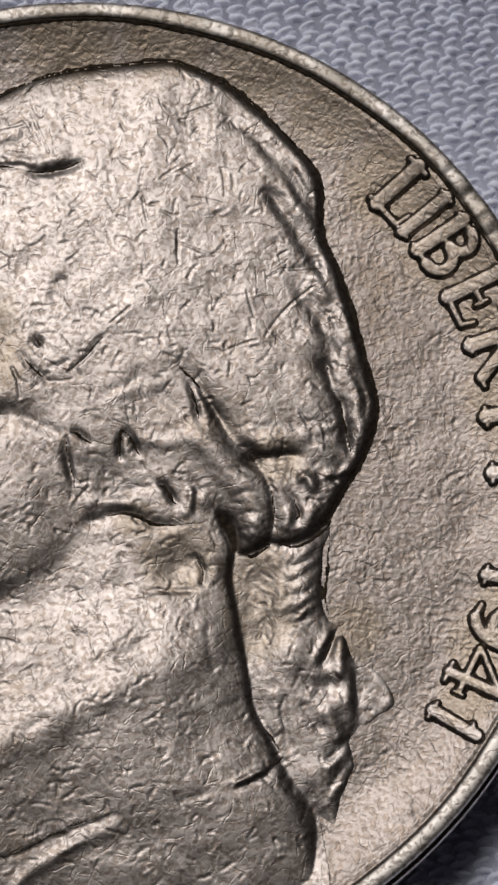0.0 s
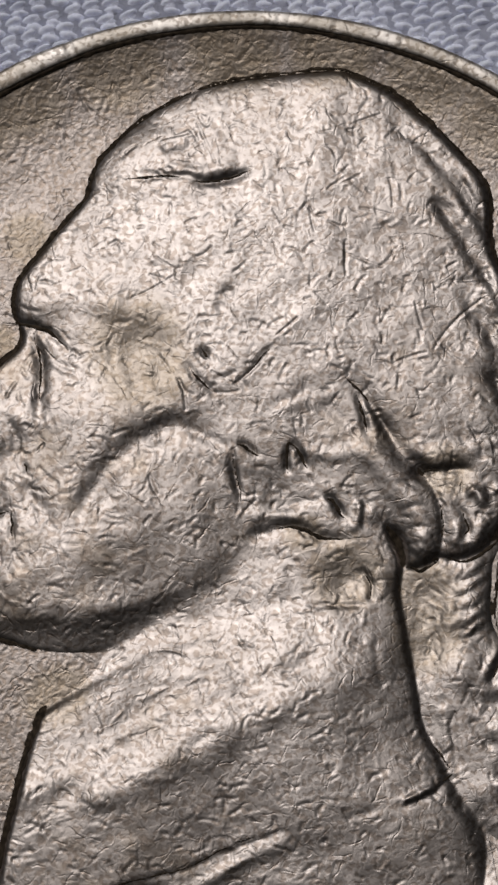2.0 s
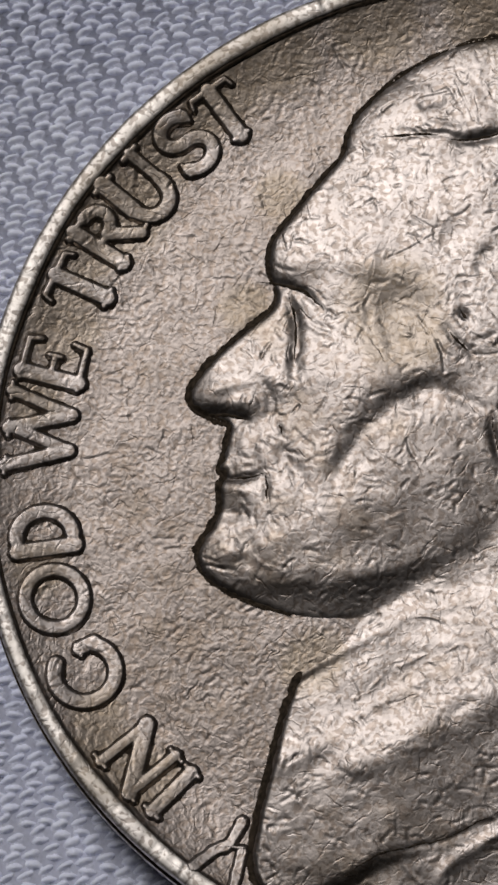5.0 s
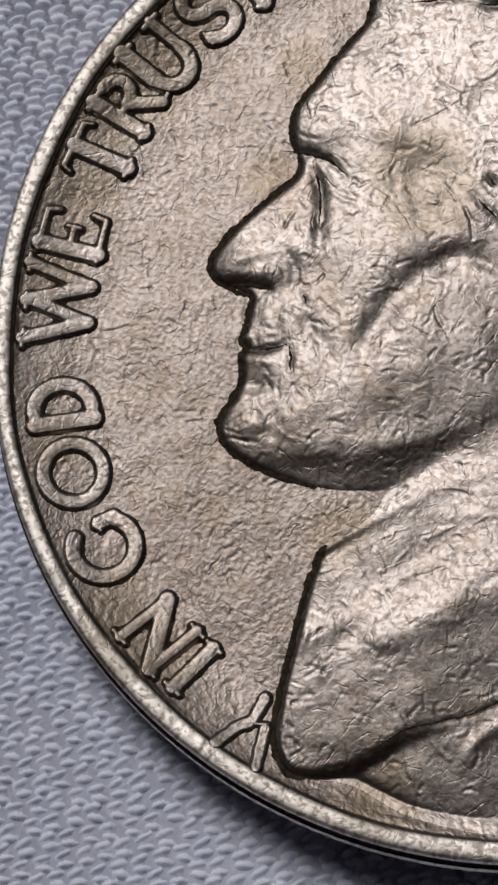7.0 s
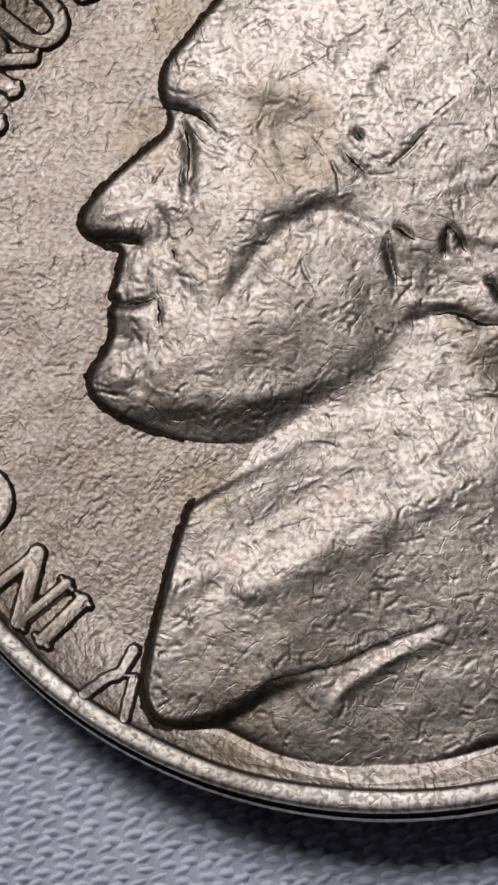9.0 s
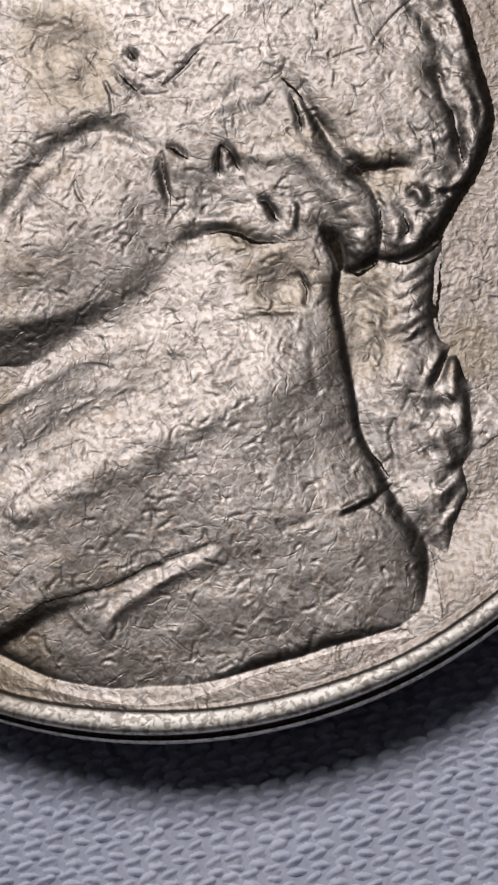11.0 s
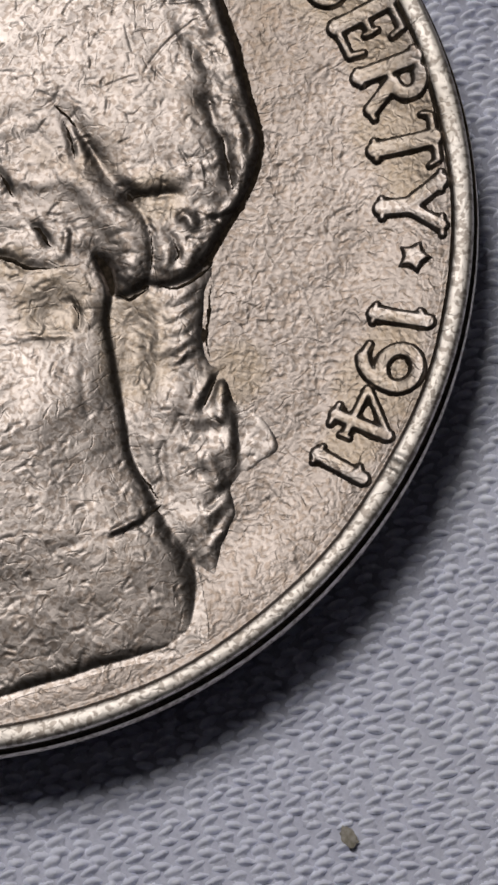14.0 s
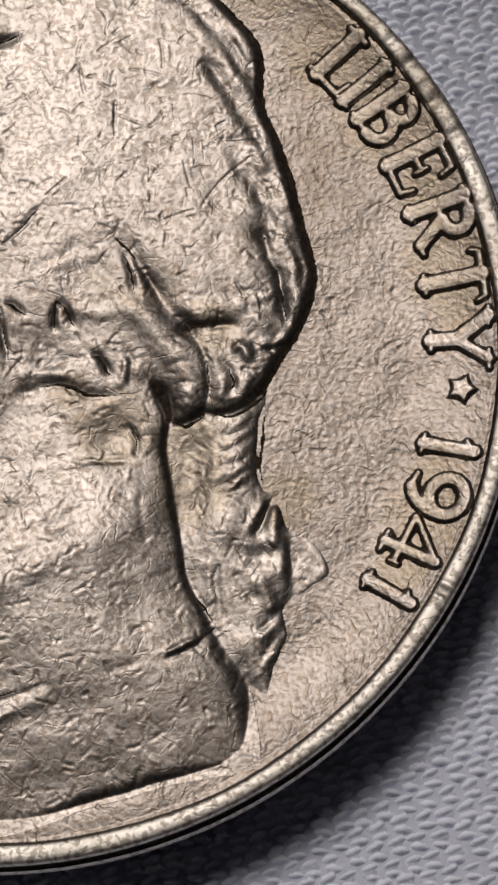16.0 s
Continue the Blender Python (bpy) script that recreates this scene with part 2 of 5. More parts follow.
class Relief:
    """A height field over a rectangle, in millimetres, worked like clay."""

    def __init__(self, x0, x1, y0, y1, step):
        self.xs, self.ys = np.arange(x0, x1, step), np.arange(y0, y1, step)
        self.X, self.Y = np.meshgrid(self.xs, self.ys)
        # hand-cut forms: the lines waver a little
        x, y = self.X, self.Y
        self.U = x + 0.030 * value_noise(x, y, 0.31, 51) + 0.016 * value_noise(x, y, 0.12, 52)
        self.V = y + 0.030 * value_noise(x, y, 0.29, 53) + 0.016 * value_noise(x, y, 0.13, 54)
        self.Z = np.zeros(self.X.shape)

    def window(self, pts, margin):
        lo, hi = pts.min(0) - margin, pts.max(0) + margin
        i = np.searchsorted(self.ys, (lo[1], hi[1]))
        j = np.searchsorted(self.xs, (lo[0], hi[0]))
        return slice(*i), slice(*j)

    def stroke(self, points, amp, width, taper=0.25, side=0, decay=0.5):
        """A groove (amp under 0) or a ridge along a curve. side: a one-sided step that fades over decay."""
        line = spline(points)
        s = self.window(line, 4 * (decay if side else width))
        if self.Z[s].size == 0:
            return
        d, sd, u = to_curve(self.U[s], self.V[s], line)
        amp = amp * (0.5 if width < 0.13 else 1.0)
        amp = amp * (1 + (0.35 if width < 0.15 else 0.08) * value_noise(self.X[s], self.Y[s], 0.35, 55))
        end = np.clip(np.minimum(u, 1 - u) / max(taper, 1e-3), 0, 1)
        end = end * end * (3 - 2 * end)
        if side:
            e = 1 / (1 + np.exp(-np.clip(d * sd * side / width * 3, -30, 30)))
            self.Z[s] += amp * end * e * np.exp(-d / decay)
        else:
            self.Z[s] += amp * end * np.exp(-((d / width) ** 2))

    def blob(self, x, y, amp, rx, ry=None, turn=0.0):
        ry = ry or rx
        s = self.window(np.array([[x, y]]), 3 * max(rx, ry))
        c, n = math.cos(radians(turn)), math.sin(radians(turn))
        u, v = self.U[s] - x, self.V[s] - y
        self.Z[s] += amp * np.exp(-(((u * c + v * n) / rx) ** 2) - ((v * c - u * n) / ry) ** 2)


# ---- the coin: outlines, in millimetres from its middle ----
CROWN = [(2.2, 9.13), (1.27, 9.08), (0.08, 8.97), (-0.75, 8.76), (-1.34, 8.48), (-1.93, 8.12), (-2.4, 7.69), (-2.74, 7.3), (-2.95, 6.9),
         (-3.05, 6.46), (-3.44, 5.97), (-3.79, 5.55), (-4.22, 4.98), (-4.48, 4.58), (-4.55, 4.1), (-4.47, 3.72)]
FACE = [(-4.38, 3.44), (-4.49, 3.15), (-4.92, 2.79), (-5.38, 2.38), (-5.83, 1.9), (-6.1, 1.49), (-6.1, 1.2), (-5.87, 0.97), (-5.47, 0.82), (-5.3, 0.7),
        (-5.35, 0.45), (-5.4, 0.13), (-5.5, -0.18), (-5.38, -0.33), (-5.5, -0.55), (-5.46, -0.81), (-5.49, -1.08), (-5.64, -1.39), (-5.82, -1.68), (-5.9, -2.03), (-5.75, -2.36)]
JAW = [(-5.41, -2.64), (-4.83, -2.92), (-3.93, -3.2), (-3.16, -3.28), (-2.38, -3.14), (-1.5, -2.81), (-0.51, -2.42), (0.3, -1.85), (0.8, -1.1)]
NAPE = [(1.23, -0.66), (1.57, -0.82), (1.91, -0.99), (2.48, -1.02), (2.68, -0.86), (2.95, -0.82), (3.3, -0.92), (3.46, -1.25), (3.58, -1.62), (3.94, -1.57), (4.22, -1.43), (4.61, -1.49), (5.06, -1.28), (5.32, -1.0)]
BACK = [(5.51, -0.72), (5.75, -0.3), (6.11, 0.28), (6.36, 0.88), (6.46, 1.48), (6.38, 1.96), (6.21, 2.57), (6.11, 3.06), (5.94, 3.68), (5.72, 4.42), (5.49, 4.92),
        (5.39, 5.42), (5.4, 6.25), (5.23, 6.73), (4.82, 7.24), (4.35, 7.76), (3.88, 8.21), (3.4, 8.6), (2.72, 8.94)]
COAT_FRONT = [(-2.3, -2.7), (-2.9, -3.2), (-3.3, -3.7), (-3.55, -4.1), (-3.75, -4.33), (-3.86, -4.46), (-3.98, -4.78), (-4.18, -5.42), (-4.34, -6.2), (-4.54, -6.98), (-4.66, -7.64), (-4.72, -8.02), (-4.65, -8.46),
              (-4.44, -8.8), (-4.1, -8.92)]
COAT_FOOT = [(-3.2, -9.05), (-2.2, -9.6), (-0.93, -9.94), (0.14, -9.98), (1.1, -9.74), (1.81, -9.46), (2.77, -9.22), (3.3, -9.05), (4.16, -8.9), (5.03, -8.80)]
COAT_BACK = [(5.30, -8.62), (5.33, -8.25), (5.27, -7.85), (5.16, -7.2), (4.96, -6.6), (4.62, -6.05), (4.42, -5.76), (4.17, -5.4), (3.87, -4.83), (3.78, -4.16), (3.70, -3.71),
             (3.55, -2.81), (3.42, -2.1), (3.4, -1.2), (2.4, 0.0), (-0.6, -1.0)]
QUEUE = [(3.6, -1.0), (5.35, -0.9), (5.36, -1.7), (5.31, -2.5), (5.40, -2.95), (5.64, -3.15), (5.84, -3.75), (6.12, -3.84), (6.46, -4.16), (6.60, -4.45), (6.72, -4.78), (6.35, -5.05), (6.02, -5.3),
         (5.85, -5.5), (5.92, -6.05), (5.68, -6.66), (5.5, -7.4), (4.95, -6.9), (4.3, -6.1), (3.8, -5.2), (3.35, -4.0), (3.2, -2.4)]

LAPEL_EDGE = [(-4.6, -8.85), (-4.1, -8.86), (-3.64, -8.76), (-3.1, -8.56), (-2.67, -8.32), (-2.24, -8.06), (-1.8, -7.92), (-0.94, -7.70), (0.14, -7.27), (1.25, -6.9), (2.6, -6.5)]
COLLAR = [(-3.9, -4.42), (-3.62, -4.3), (-2.95, -3.98), (-2.3, -3.68), (-1.42, -3.25), (-0.6, -2.92), (0.66, -2.56), (1.3, -2.44), (2.13, -2.39), (3.5, -2.38)]

STEP = 0.026


def wear(x, y):
    """Slow unevenness of struck and rubbed metal."""
    return 0.006 * np.sin(1.7 * x + 0.6 * y) * np.sin(1.1 * y - 0.4 * x) + 0.004 * np.sin(3.9 * x - 2.1 * y + 1.0) * np.sin(2.7 * y + 1.3 * x)


def ragged_noise(x, y):
    """Ragged edge of the dark fill: about 1, from 0.4 to 1.6."""
    n = np.sin(9.1 * x + 3.0 * np.sin(2.3 * y)) * np.sin(8.3 * y + 2.6 * np.sin(3.1 * x)) + 0.7 * np.sin(21.0 * x + 7.0 * y) * np.sin(17.0 * y - 9.0 * x)
    return np.clip(1.0 + 0.35 * n, 0.4, 1.6)


def blurred(z, sigma):
    """Gaussian blur of a raster, sigma in steps of it."""
    r = int(3 * sigma) + 1
    k = np.exp(-0.5 * (np.arange(-r, r + 1) / sigma) ** 2)
    k /= k.sum()
    for axis in (0, 1):
        pad = np.pad(z, [(r, r) if a == axis else (0, 0) for a in (0, 1)], mode="edge")
        n = z.shape[axis]
        z = sum(w * (pad[i:i + n] if axis == 0 else pad[:, i:i + n]) for i, w in enumerate(k))
    return z


def finer(a):
    """A raster with a row and a column between each two."""
    b = np.zeros((2 * a.shape[0] - 1, 2 * a.shape[1] - 1))
    b[::2, ::2] = a
    b[1::2, ::2] = (b[:-1:2, ::2] + b[2::2, ::2]) / 2
    b[:, 1::2] = (b[:, :-1:2] + b[:, 2::2]) / 2
    return b


def dirt_and_shade(parent, X, Y, surface, level, where, flip=False):
    """Dirt and painted crease shade whose top lies at a level; it shows where the metal dips under that level."""
    X, Y, surface, level, where = finer(X), finer(Y), finer(surface), finer(level), finer(where) > 0.9
    level = level + 0.005 * value_noise(X, Y, 0.06, 41) + 0.006 * value_noise(Y, X, 0.14, 42)
    keep = (level > surface - 0.02) & where
    idx = np.cumsum(keep.ravel()).reshape(keep.shape) - 1
    faces = grid_faces(keep, idx)
    verts = np.stack([X[keep], Y[keep], level[keep] + FIELD_Z], 1)
    return tagged(mesh_object("dirt_shade", verts * MM, faces[:, ::-1] if flip else faces, GRIME_AND_SHADE, parent), "dark brown dirt and painted shade in the crevices")


# half width in millimetres and course of dark lines: dirt, and crease shade painted in
FACE_DARK_LINES = [
    (0.055, [(-4.7, 3.72), (-4.3, 3.68), (-3.9, 3.52), (-3.6, 3.32), (-3.3, 3.04)]),
    (0.035, [(-4.12, 3.5), (-4.0, 3.0), (-3.95, 2.4), (-3.93, 1.95)]),
    (0.04, [(-5.85, 0.97), (-5.5, 0.93), (-5.15, 0.87), (-4.95, 0.82)]),
    (0.035, [(-5.35, -0.36), (-5.0, -0.39), (-4.75, -0.38), (-4.53, -0.30)]),
    (0.035, [(-4.53, -0.30), (-4.48, -0.6), (-4.49, -0.9)]),
    (0.04, [(-4.29, 0.72), (-4.23, 0.58), (-4.17, 0.43)]),
]
LOCK_DARK_LINES = [
    (0.05, [(0.12, 1.02), (0.35, 0.92), (0.6, 0.70)]),
    (0.015, [(0.06, 0.85), (0.10, 0.4), (0.19, -0.05), (0.22, -0.3)]),
    (0.05, [(1.13, 0.36), (1.15, 0.7), (1.18, 1.0), (1.34, 0.93)]),
    (0.045, [(1.3, 0.98), (1.42, 0.75), (1.57, 0.44)]),
    (0.045, [(1.90, -0.2), (2.04, -0.22), (2.19, -0.42), (2.34, -0.58)]),
    (0.035, [(2.3, 2.42), (2.62, 2.10), (2.9, 1.75)]),
    (0.04, [(2.53, 2.05), (2.70, 1.58), (2.80, 1.16)]),
    (0.04, [(-0.64, 3.05), (-0.53, 2.94), (-0.44, 2.83)]),
    (0.035, [(-0.85, 2.65), (-0.63, 2.36), (-0.35, 2.03)]),
    (0.025, [(0.2, 2.36), (0.53, 2.69), (0.8, 2.97)]),
]
KNOT_DARK_LINES = [
    (0.03, [(3.9, 0.40), (4.04, 0.38), (4.29, 0.41)]),
    (0.02, [(4.25, -0.3), (4.32, -0.8), (4.24, -1.2)]),
    (0.055, [(0.75, -0.84), (1.18, -0.74), (1.6, -0.84), (1.96, -1.0), (2.64, -0.98)]),
    (0.04, [(3.4, -1.45), (3.79, -1.66), (4.0, -1.60), (4.25, -1.44)]),
    (0.045, [(4.33, -1.38), (4.8, -1.48), (5.27, -1.18), (5.5, -0.9)]),
    (0.03, [(5.60, 1.75), (5.74, 1.35), (5.81, 0.84), (5.93, 0.4)]),
    (0.04, [(4.72, -0.5), (4.83, -0.83), (4.72, -1.0)]),
    (0.035, [(-1.0, 6.65), (-0.3, 6.69), (0.1, 6.78), (0.6, 6.97)]),
    (0.04, [(-2.2, 6.76), (-1.6, 6.80), (-0.9, 6.74)]),
]
COAT_DARK_LINES = [
    (0.020, [(-4.1, -8.9), (-3.1, -8.58), (-2.24, -8.03), (-0.94, -7.68), (0.14, -7.19), (1.2, -6.87)]),
    (0.08, [(5.42, -1.15), (5.36, -1.72), (5.31, -2.52), (5.38, -2.92)]),
    (0.03, [(4.15, -6.0), (4.3, -5.9), (4.45, -5.76)]),
    (0.03, [(4.05, -5.2), (4.19, -5.42), (4.40, -5.74)]),
    (0.035, [(5.56, -3.24), (5.37, -3.64), (5.21, -4.03)]),
    (0.03, [(2.66, -1.65), (2.84, -1.98), (2.77, -2.3)]),
]


def knocks(x, y):
    """The lumpy skin that long wear leaves."""
    u, v = 0.8 * x + 0.6 * y, 0.8 * y - 0.6 * x
    return 0.016 * value_noise(x, y, 0.9, 21) + 0.010 * value_noise(u, v, 0.42, 22) + 0.003 * value_noise(x, y, 0.2, 23)


# old scratches on the head, from end to end
BAG_MARKS = [
    (2.37, 5.31, 2.37, 4.55), (2.37, 5.02, 3.13, 4.71), (-0.71, 7.99, -0.33, 7.08), (2.49, 7.85, 3.11, 8.08),
    (2.19, 6.49, 2.70, 6.72), (1.63, 6.03, 1.73, 5.50), (3.32, 6.64, 3.39, 6.05), (4.47, 4.39, 5.31, 4.43),
    (2.70, 6.01, 3.31, 5.88), (4.11, 3.00, 5.13, 4.08), (0.10, 2.22, 0.77, 2.84), (0.99, 3.30, 1.39, 3.64),
    (-0.63, 3.68, -0.12, 3.73), (-0.71, 2.99, -0.44, 2.77), (0.17, 9.35, 0.51, 9.76), (4.33, 3.00, 4.72, 2.64),
    (3.33, 2.67, 4.00, 2.89), (-2.03, 4.12, -1.19, 4.57), (-0.40, 2.52, 0.15, 2.22), (-1.47, 2.89, -1.24, 2.54),
    (3.79, 3.94, 3.95, 3.35), (2.02, 6.44, 2.36, 6.67), (-1.48, 7.59, -0.86, 7.72), (-1.59, 5.04, -1.14, 4.74),
]


class Scuffs:
    """Nicks and bag marks all over the face, on one raster that field and bust share."""

    def __init__(self, half=10.7, step=0.02):
        rng = np.random.default_rng(7)
        self.half, self.step = half, step
        n = int(2 * half / step)
        self.Z = np.zeros((n, n))
        for _ in range(4600):
            cx, cy = rng.uniform(-half, half, 2)
            if cx * cx + cy * cy > half * half:
                continue
            big = rng.random()
            length = 0.10 + 0.26 * rng.random() ** 2 + (0.5 * rng.random() if big > 0.985 else 0)
            width = rng.uniform(0.028, 0.048)
            depth = -rng.uniform(0.004, 0.012) * (1.6 if big > 0.985 else 1)
            if rng.random() < 0.25:
                depth *= -0.6
            self.mark(cx, cy, rng.uniform(0, math.pi), length, width, depth, rng.uniform(-1.5, 1.5))
        for x, y, x1, y1 in BAG_MARKS:
            self.mark((x + x1) / 2, (y + y1) / 2, math.atan2(y1 - y, x1 - x), math.hypot(x1 - x, y1 - y), 0.027, -0.013, 0.25 * math.sin(9 * x))

    def mark(self, cx, cy, turn, length, width, depth, bend=0.0):
        r = length + 4 * width
        i0, i1 = [int(np.clip((v + self.half) / self.step, 0, len(self.Z))) for v in (cy - r, cy + r)]
        j0, j1 = [int(np.clip((v + self.half) / self.step, 0, len(self.Z))) for v in (cx - r, cx + r)]
        if i1 <= i0 or j1 <= j0:
            return
        v = (np.arange(i0, i1)[:, None] + 0.5) * self.step - self.half - cy
        u = (np.arange(j0, j1)[None] + 0.5) * self.step - self.half - cx
        c, s = math.cos(turn), math.sin(turn)
        a, b = u * c + v * s, v * c - u * s
        b = b - bend * a * a
        over = np.maximum(np.abs(a) - length / 2, 0)
        d2 = (b * b + over * over) / width**2
        self.Z[i0:i1, j0:j1] += depth * (np.exp(-d2) - 0.35 * np.exp(-d2 / 4))

    def at(self, x, y):
        f = (np.asarray(x) + self.half) / self.step - 0.5
        g = (np.asarray(y) + self.half) / self.step - 0.5
        n = len(self.Z) - 2
        j, i = np.clip(f.astype(int), 0, n), np.clip(g.astype(int), 0, n)
        a, b = np.clip(f - j, 0, 1), np.clip(g - i, 0, 1)
        z = self.Z
        return (z[i, j] * (1 - a) + z[i, j + 1] * a) * (1 - b) + (z[i + 1, j] * (1 - a) + z[i + 1, j + 1] * a) * b


def field_height(x, y):
    """The dished field: level in the middle, rising to the rim."""
    r = np.hypot(x, y)
    start = 8.0 + 0.7 * np.clip(-y / np.maximum(r, 0.1) - 0.2, 0, 0.8) / 0.8
    k = np.clip((r - start) / (10.1 - start), 0, 1)
    return 0.25 * k**2.0


def coin_body(coin, scuffs):
    """Field, rim, edge and back in one turned mesh."""
    seg = 1880
    radii = np.concatenate([[0.3, 1.0, 2.0, 2.8, 3.4], np.arange(3.9, 10.0, 0.033)])
    # the edge groove and the inward taper are added to read as shade
    rim = [(10.02, 0.230), (10.05, 0.238), (10.08, 0.265), (10.11, 0.296), (10.15, 0.315), (10.21, 0.327), (10.30, 0.330), (10.38, 0.327), (10.43, 0.31), (10.465, 0.27), (10.475, 0.20), (10.46, 0.10),
           (10.45, 0.02), (10.46, -0.09), (10.53, -0.13), (10.55, -0.24), (10.555, -0.38), (10.53, -0.52), (10.46, -0.75), (10.37, -1.15), (10.33, -1.5), (10.25, -1.68), (10.0, -1.75)]
    prof_r = np.concatenate([radii, [r for r, z in rim]])
    prof_z = np.concatenate([field_height(0 * radii, radii), [z for r, z in rim]])
    ang = np.linspace(0, 2 * math.pi, seg, endpoint=False)
    R, A = np.meshgrid(prof_r, ang, indexing="ij")
    Z = np.repeat(prof_z[:, None], seg, 1)
    n = len(radii)
    # the rim is struck unevenly: its width and top waver
    wob = 0.03 * np.sin(3 * A + 0.7) + 0.018 * np.sin(7 * A + 2.0) + 0.012 * np.sin(17 * A)
    inner = (prof_r > 9.99)[:, None] & (prof_r < 10.3)[:, None] & (prof_z > 0)[:, None]
    inner[n + 8:] = False
    R = R + np.where(inner, wob, 0.0) * np.clip((10.4 - R) / 0.3, 0, 1)
    # the rim lies a little off the design's middle
    off = np.clip((R - 9.2) / 0.8, 0, 1)
    R = R + 0.025 * off
    X, Y = R * np.sin(A) + 0.09 * off, R * np.cos(A) - 0.05 * off
    Z[:n] = field_height(X, Y)[:n]
    top = np.arange(len(prof_r)) < n + 11
    Z[top] += (wear(X, Y) + 0.5 * knocks(X, Y) + scuffs.at(X, Y))[top]
    rng = np.random.default_rng(3)
    band = slice(n + 2, n + 13)
    lump = np.zeros(seg)
    for _ in range(260):
        lump += rng.uniform(-0.014, 0.008) * np.exp(-((((ang - rng.uniform(0, 6.283) + math.pi) % (2 * math.pi)) - math.pi) / rng.uniform(0.003, 0.012)) ** 2)
    for b, depth, wide in ((51.0, -0.05, 0.010), (54.5, -0.08, 0.014), (57.0, 0.03, 0.008), (60.0, -0.09, 0.016), (62.3, 0.02, 0.008), (64.5, -0.06, 0.010), (68.5, -0.03, 0.008), (119.5, 0.05, 0.008), (121.2, -0.04, 0.006), (-20.0, -0.03, 0.008)):
        lump += depth * np.exp(-(((ang - radians(b) + math.pi) % (2 * math.pi) - math.pi) / wide) ** 2)
    Z[band] += lump[None] * np.linspace(0.5, 1.0, 11)[:, None]
    rows = len(prof_r)
    verts = np.stack([X, Y, Z + FIELD_Z], -1).reshape(-1, 3)
    verts = np.concatenate([verts, [[0, 0, FIELD_Z], [0, 0, 0.0]]])
    k = np.arange(seg)
    k2 = (k + 1) % seg
    faces = np.concatenate([np.stack([i * seg + k, (i + 1) * seg + k, (i + 1) * seg + k2, i * seg + k2], 1) for i in range(rows - 1)])
    body = mesh_object("body", verts * MM, faces[:, ::-1], TONED, coin)
    body.data.materials.append(RIM)
    which = np.repeat((np.arange(rows - 1) > n + 2).astype(np.int32), seg)
    body.data.polygons.foreach_set("material_index", which)
    # dirt along the inner foot of the rim, wider to the north as painted shade
    rag = ragged_noise(10 * np.sin(ang), 10 * np.cos(ang)) * (0.28 + 0.28 * np.clip(np.cos(ang), 0, 1)) * (1 - 0.85 * np.clip((-np.cos(ang) - 0.1) / 0.4, 0, 1))
    south = np.clip((-np.cos(ang) - 0.2) / 0.4, 0, 1)
    strip = []
    for f in (-0.07, -0.03, 0.0, 0.035, 0.06):
        rr = 10.05 + wob[0] + f * rag + 0.025
        zz = np.interp(rr - wob[0] - 0.025, prof_r[:n + 8], prof_z[:n + 8]) + 0.012 + (0.03 if f == 0.0 else 0.018 if abs(f) < 0.04 else 0.0) - 0.06 * south
        strip.append(np.stack([rr * np.sin(ang) + 0.09, rr * np.cos(ang) - 0.05, zz + FIELD_Z], 1))
    faces = np.concatenate([np.stack([i * seg + k, (i + 1) * seg + k, (i + 1) * seg + k2, i * seg + k2], 1) for i in range(4)])
    mesh_object("dirt_shade", np.concatenate(strip) * MM, faces[:, ::-1], GRIME_AND_SHADE, body)
    # and shade painted as a dark strip in the added groove round the edge
    strip = []
    for r, z in ((10.474, 0.11), (10.462, 0.05), (10.466, -0.05), (10.50, -0.090), (10.540, -0.112)):
        rr = r + 0.025 + 0.012 * (rag - 0.6)
        strip.append(np.stack([rr * np.sin(ang) + 0.09, rr * np.cos(ang) - 0.05, np.full(seg, z + FIELD_Z)], 1))
    mesh_object("dirt_shade", np.concatenate(strip) * MM, faces[:, ::-1], GRIME_AND_SHADE, body)
    return body


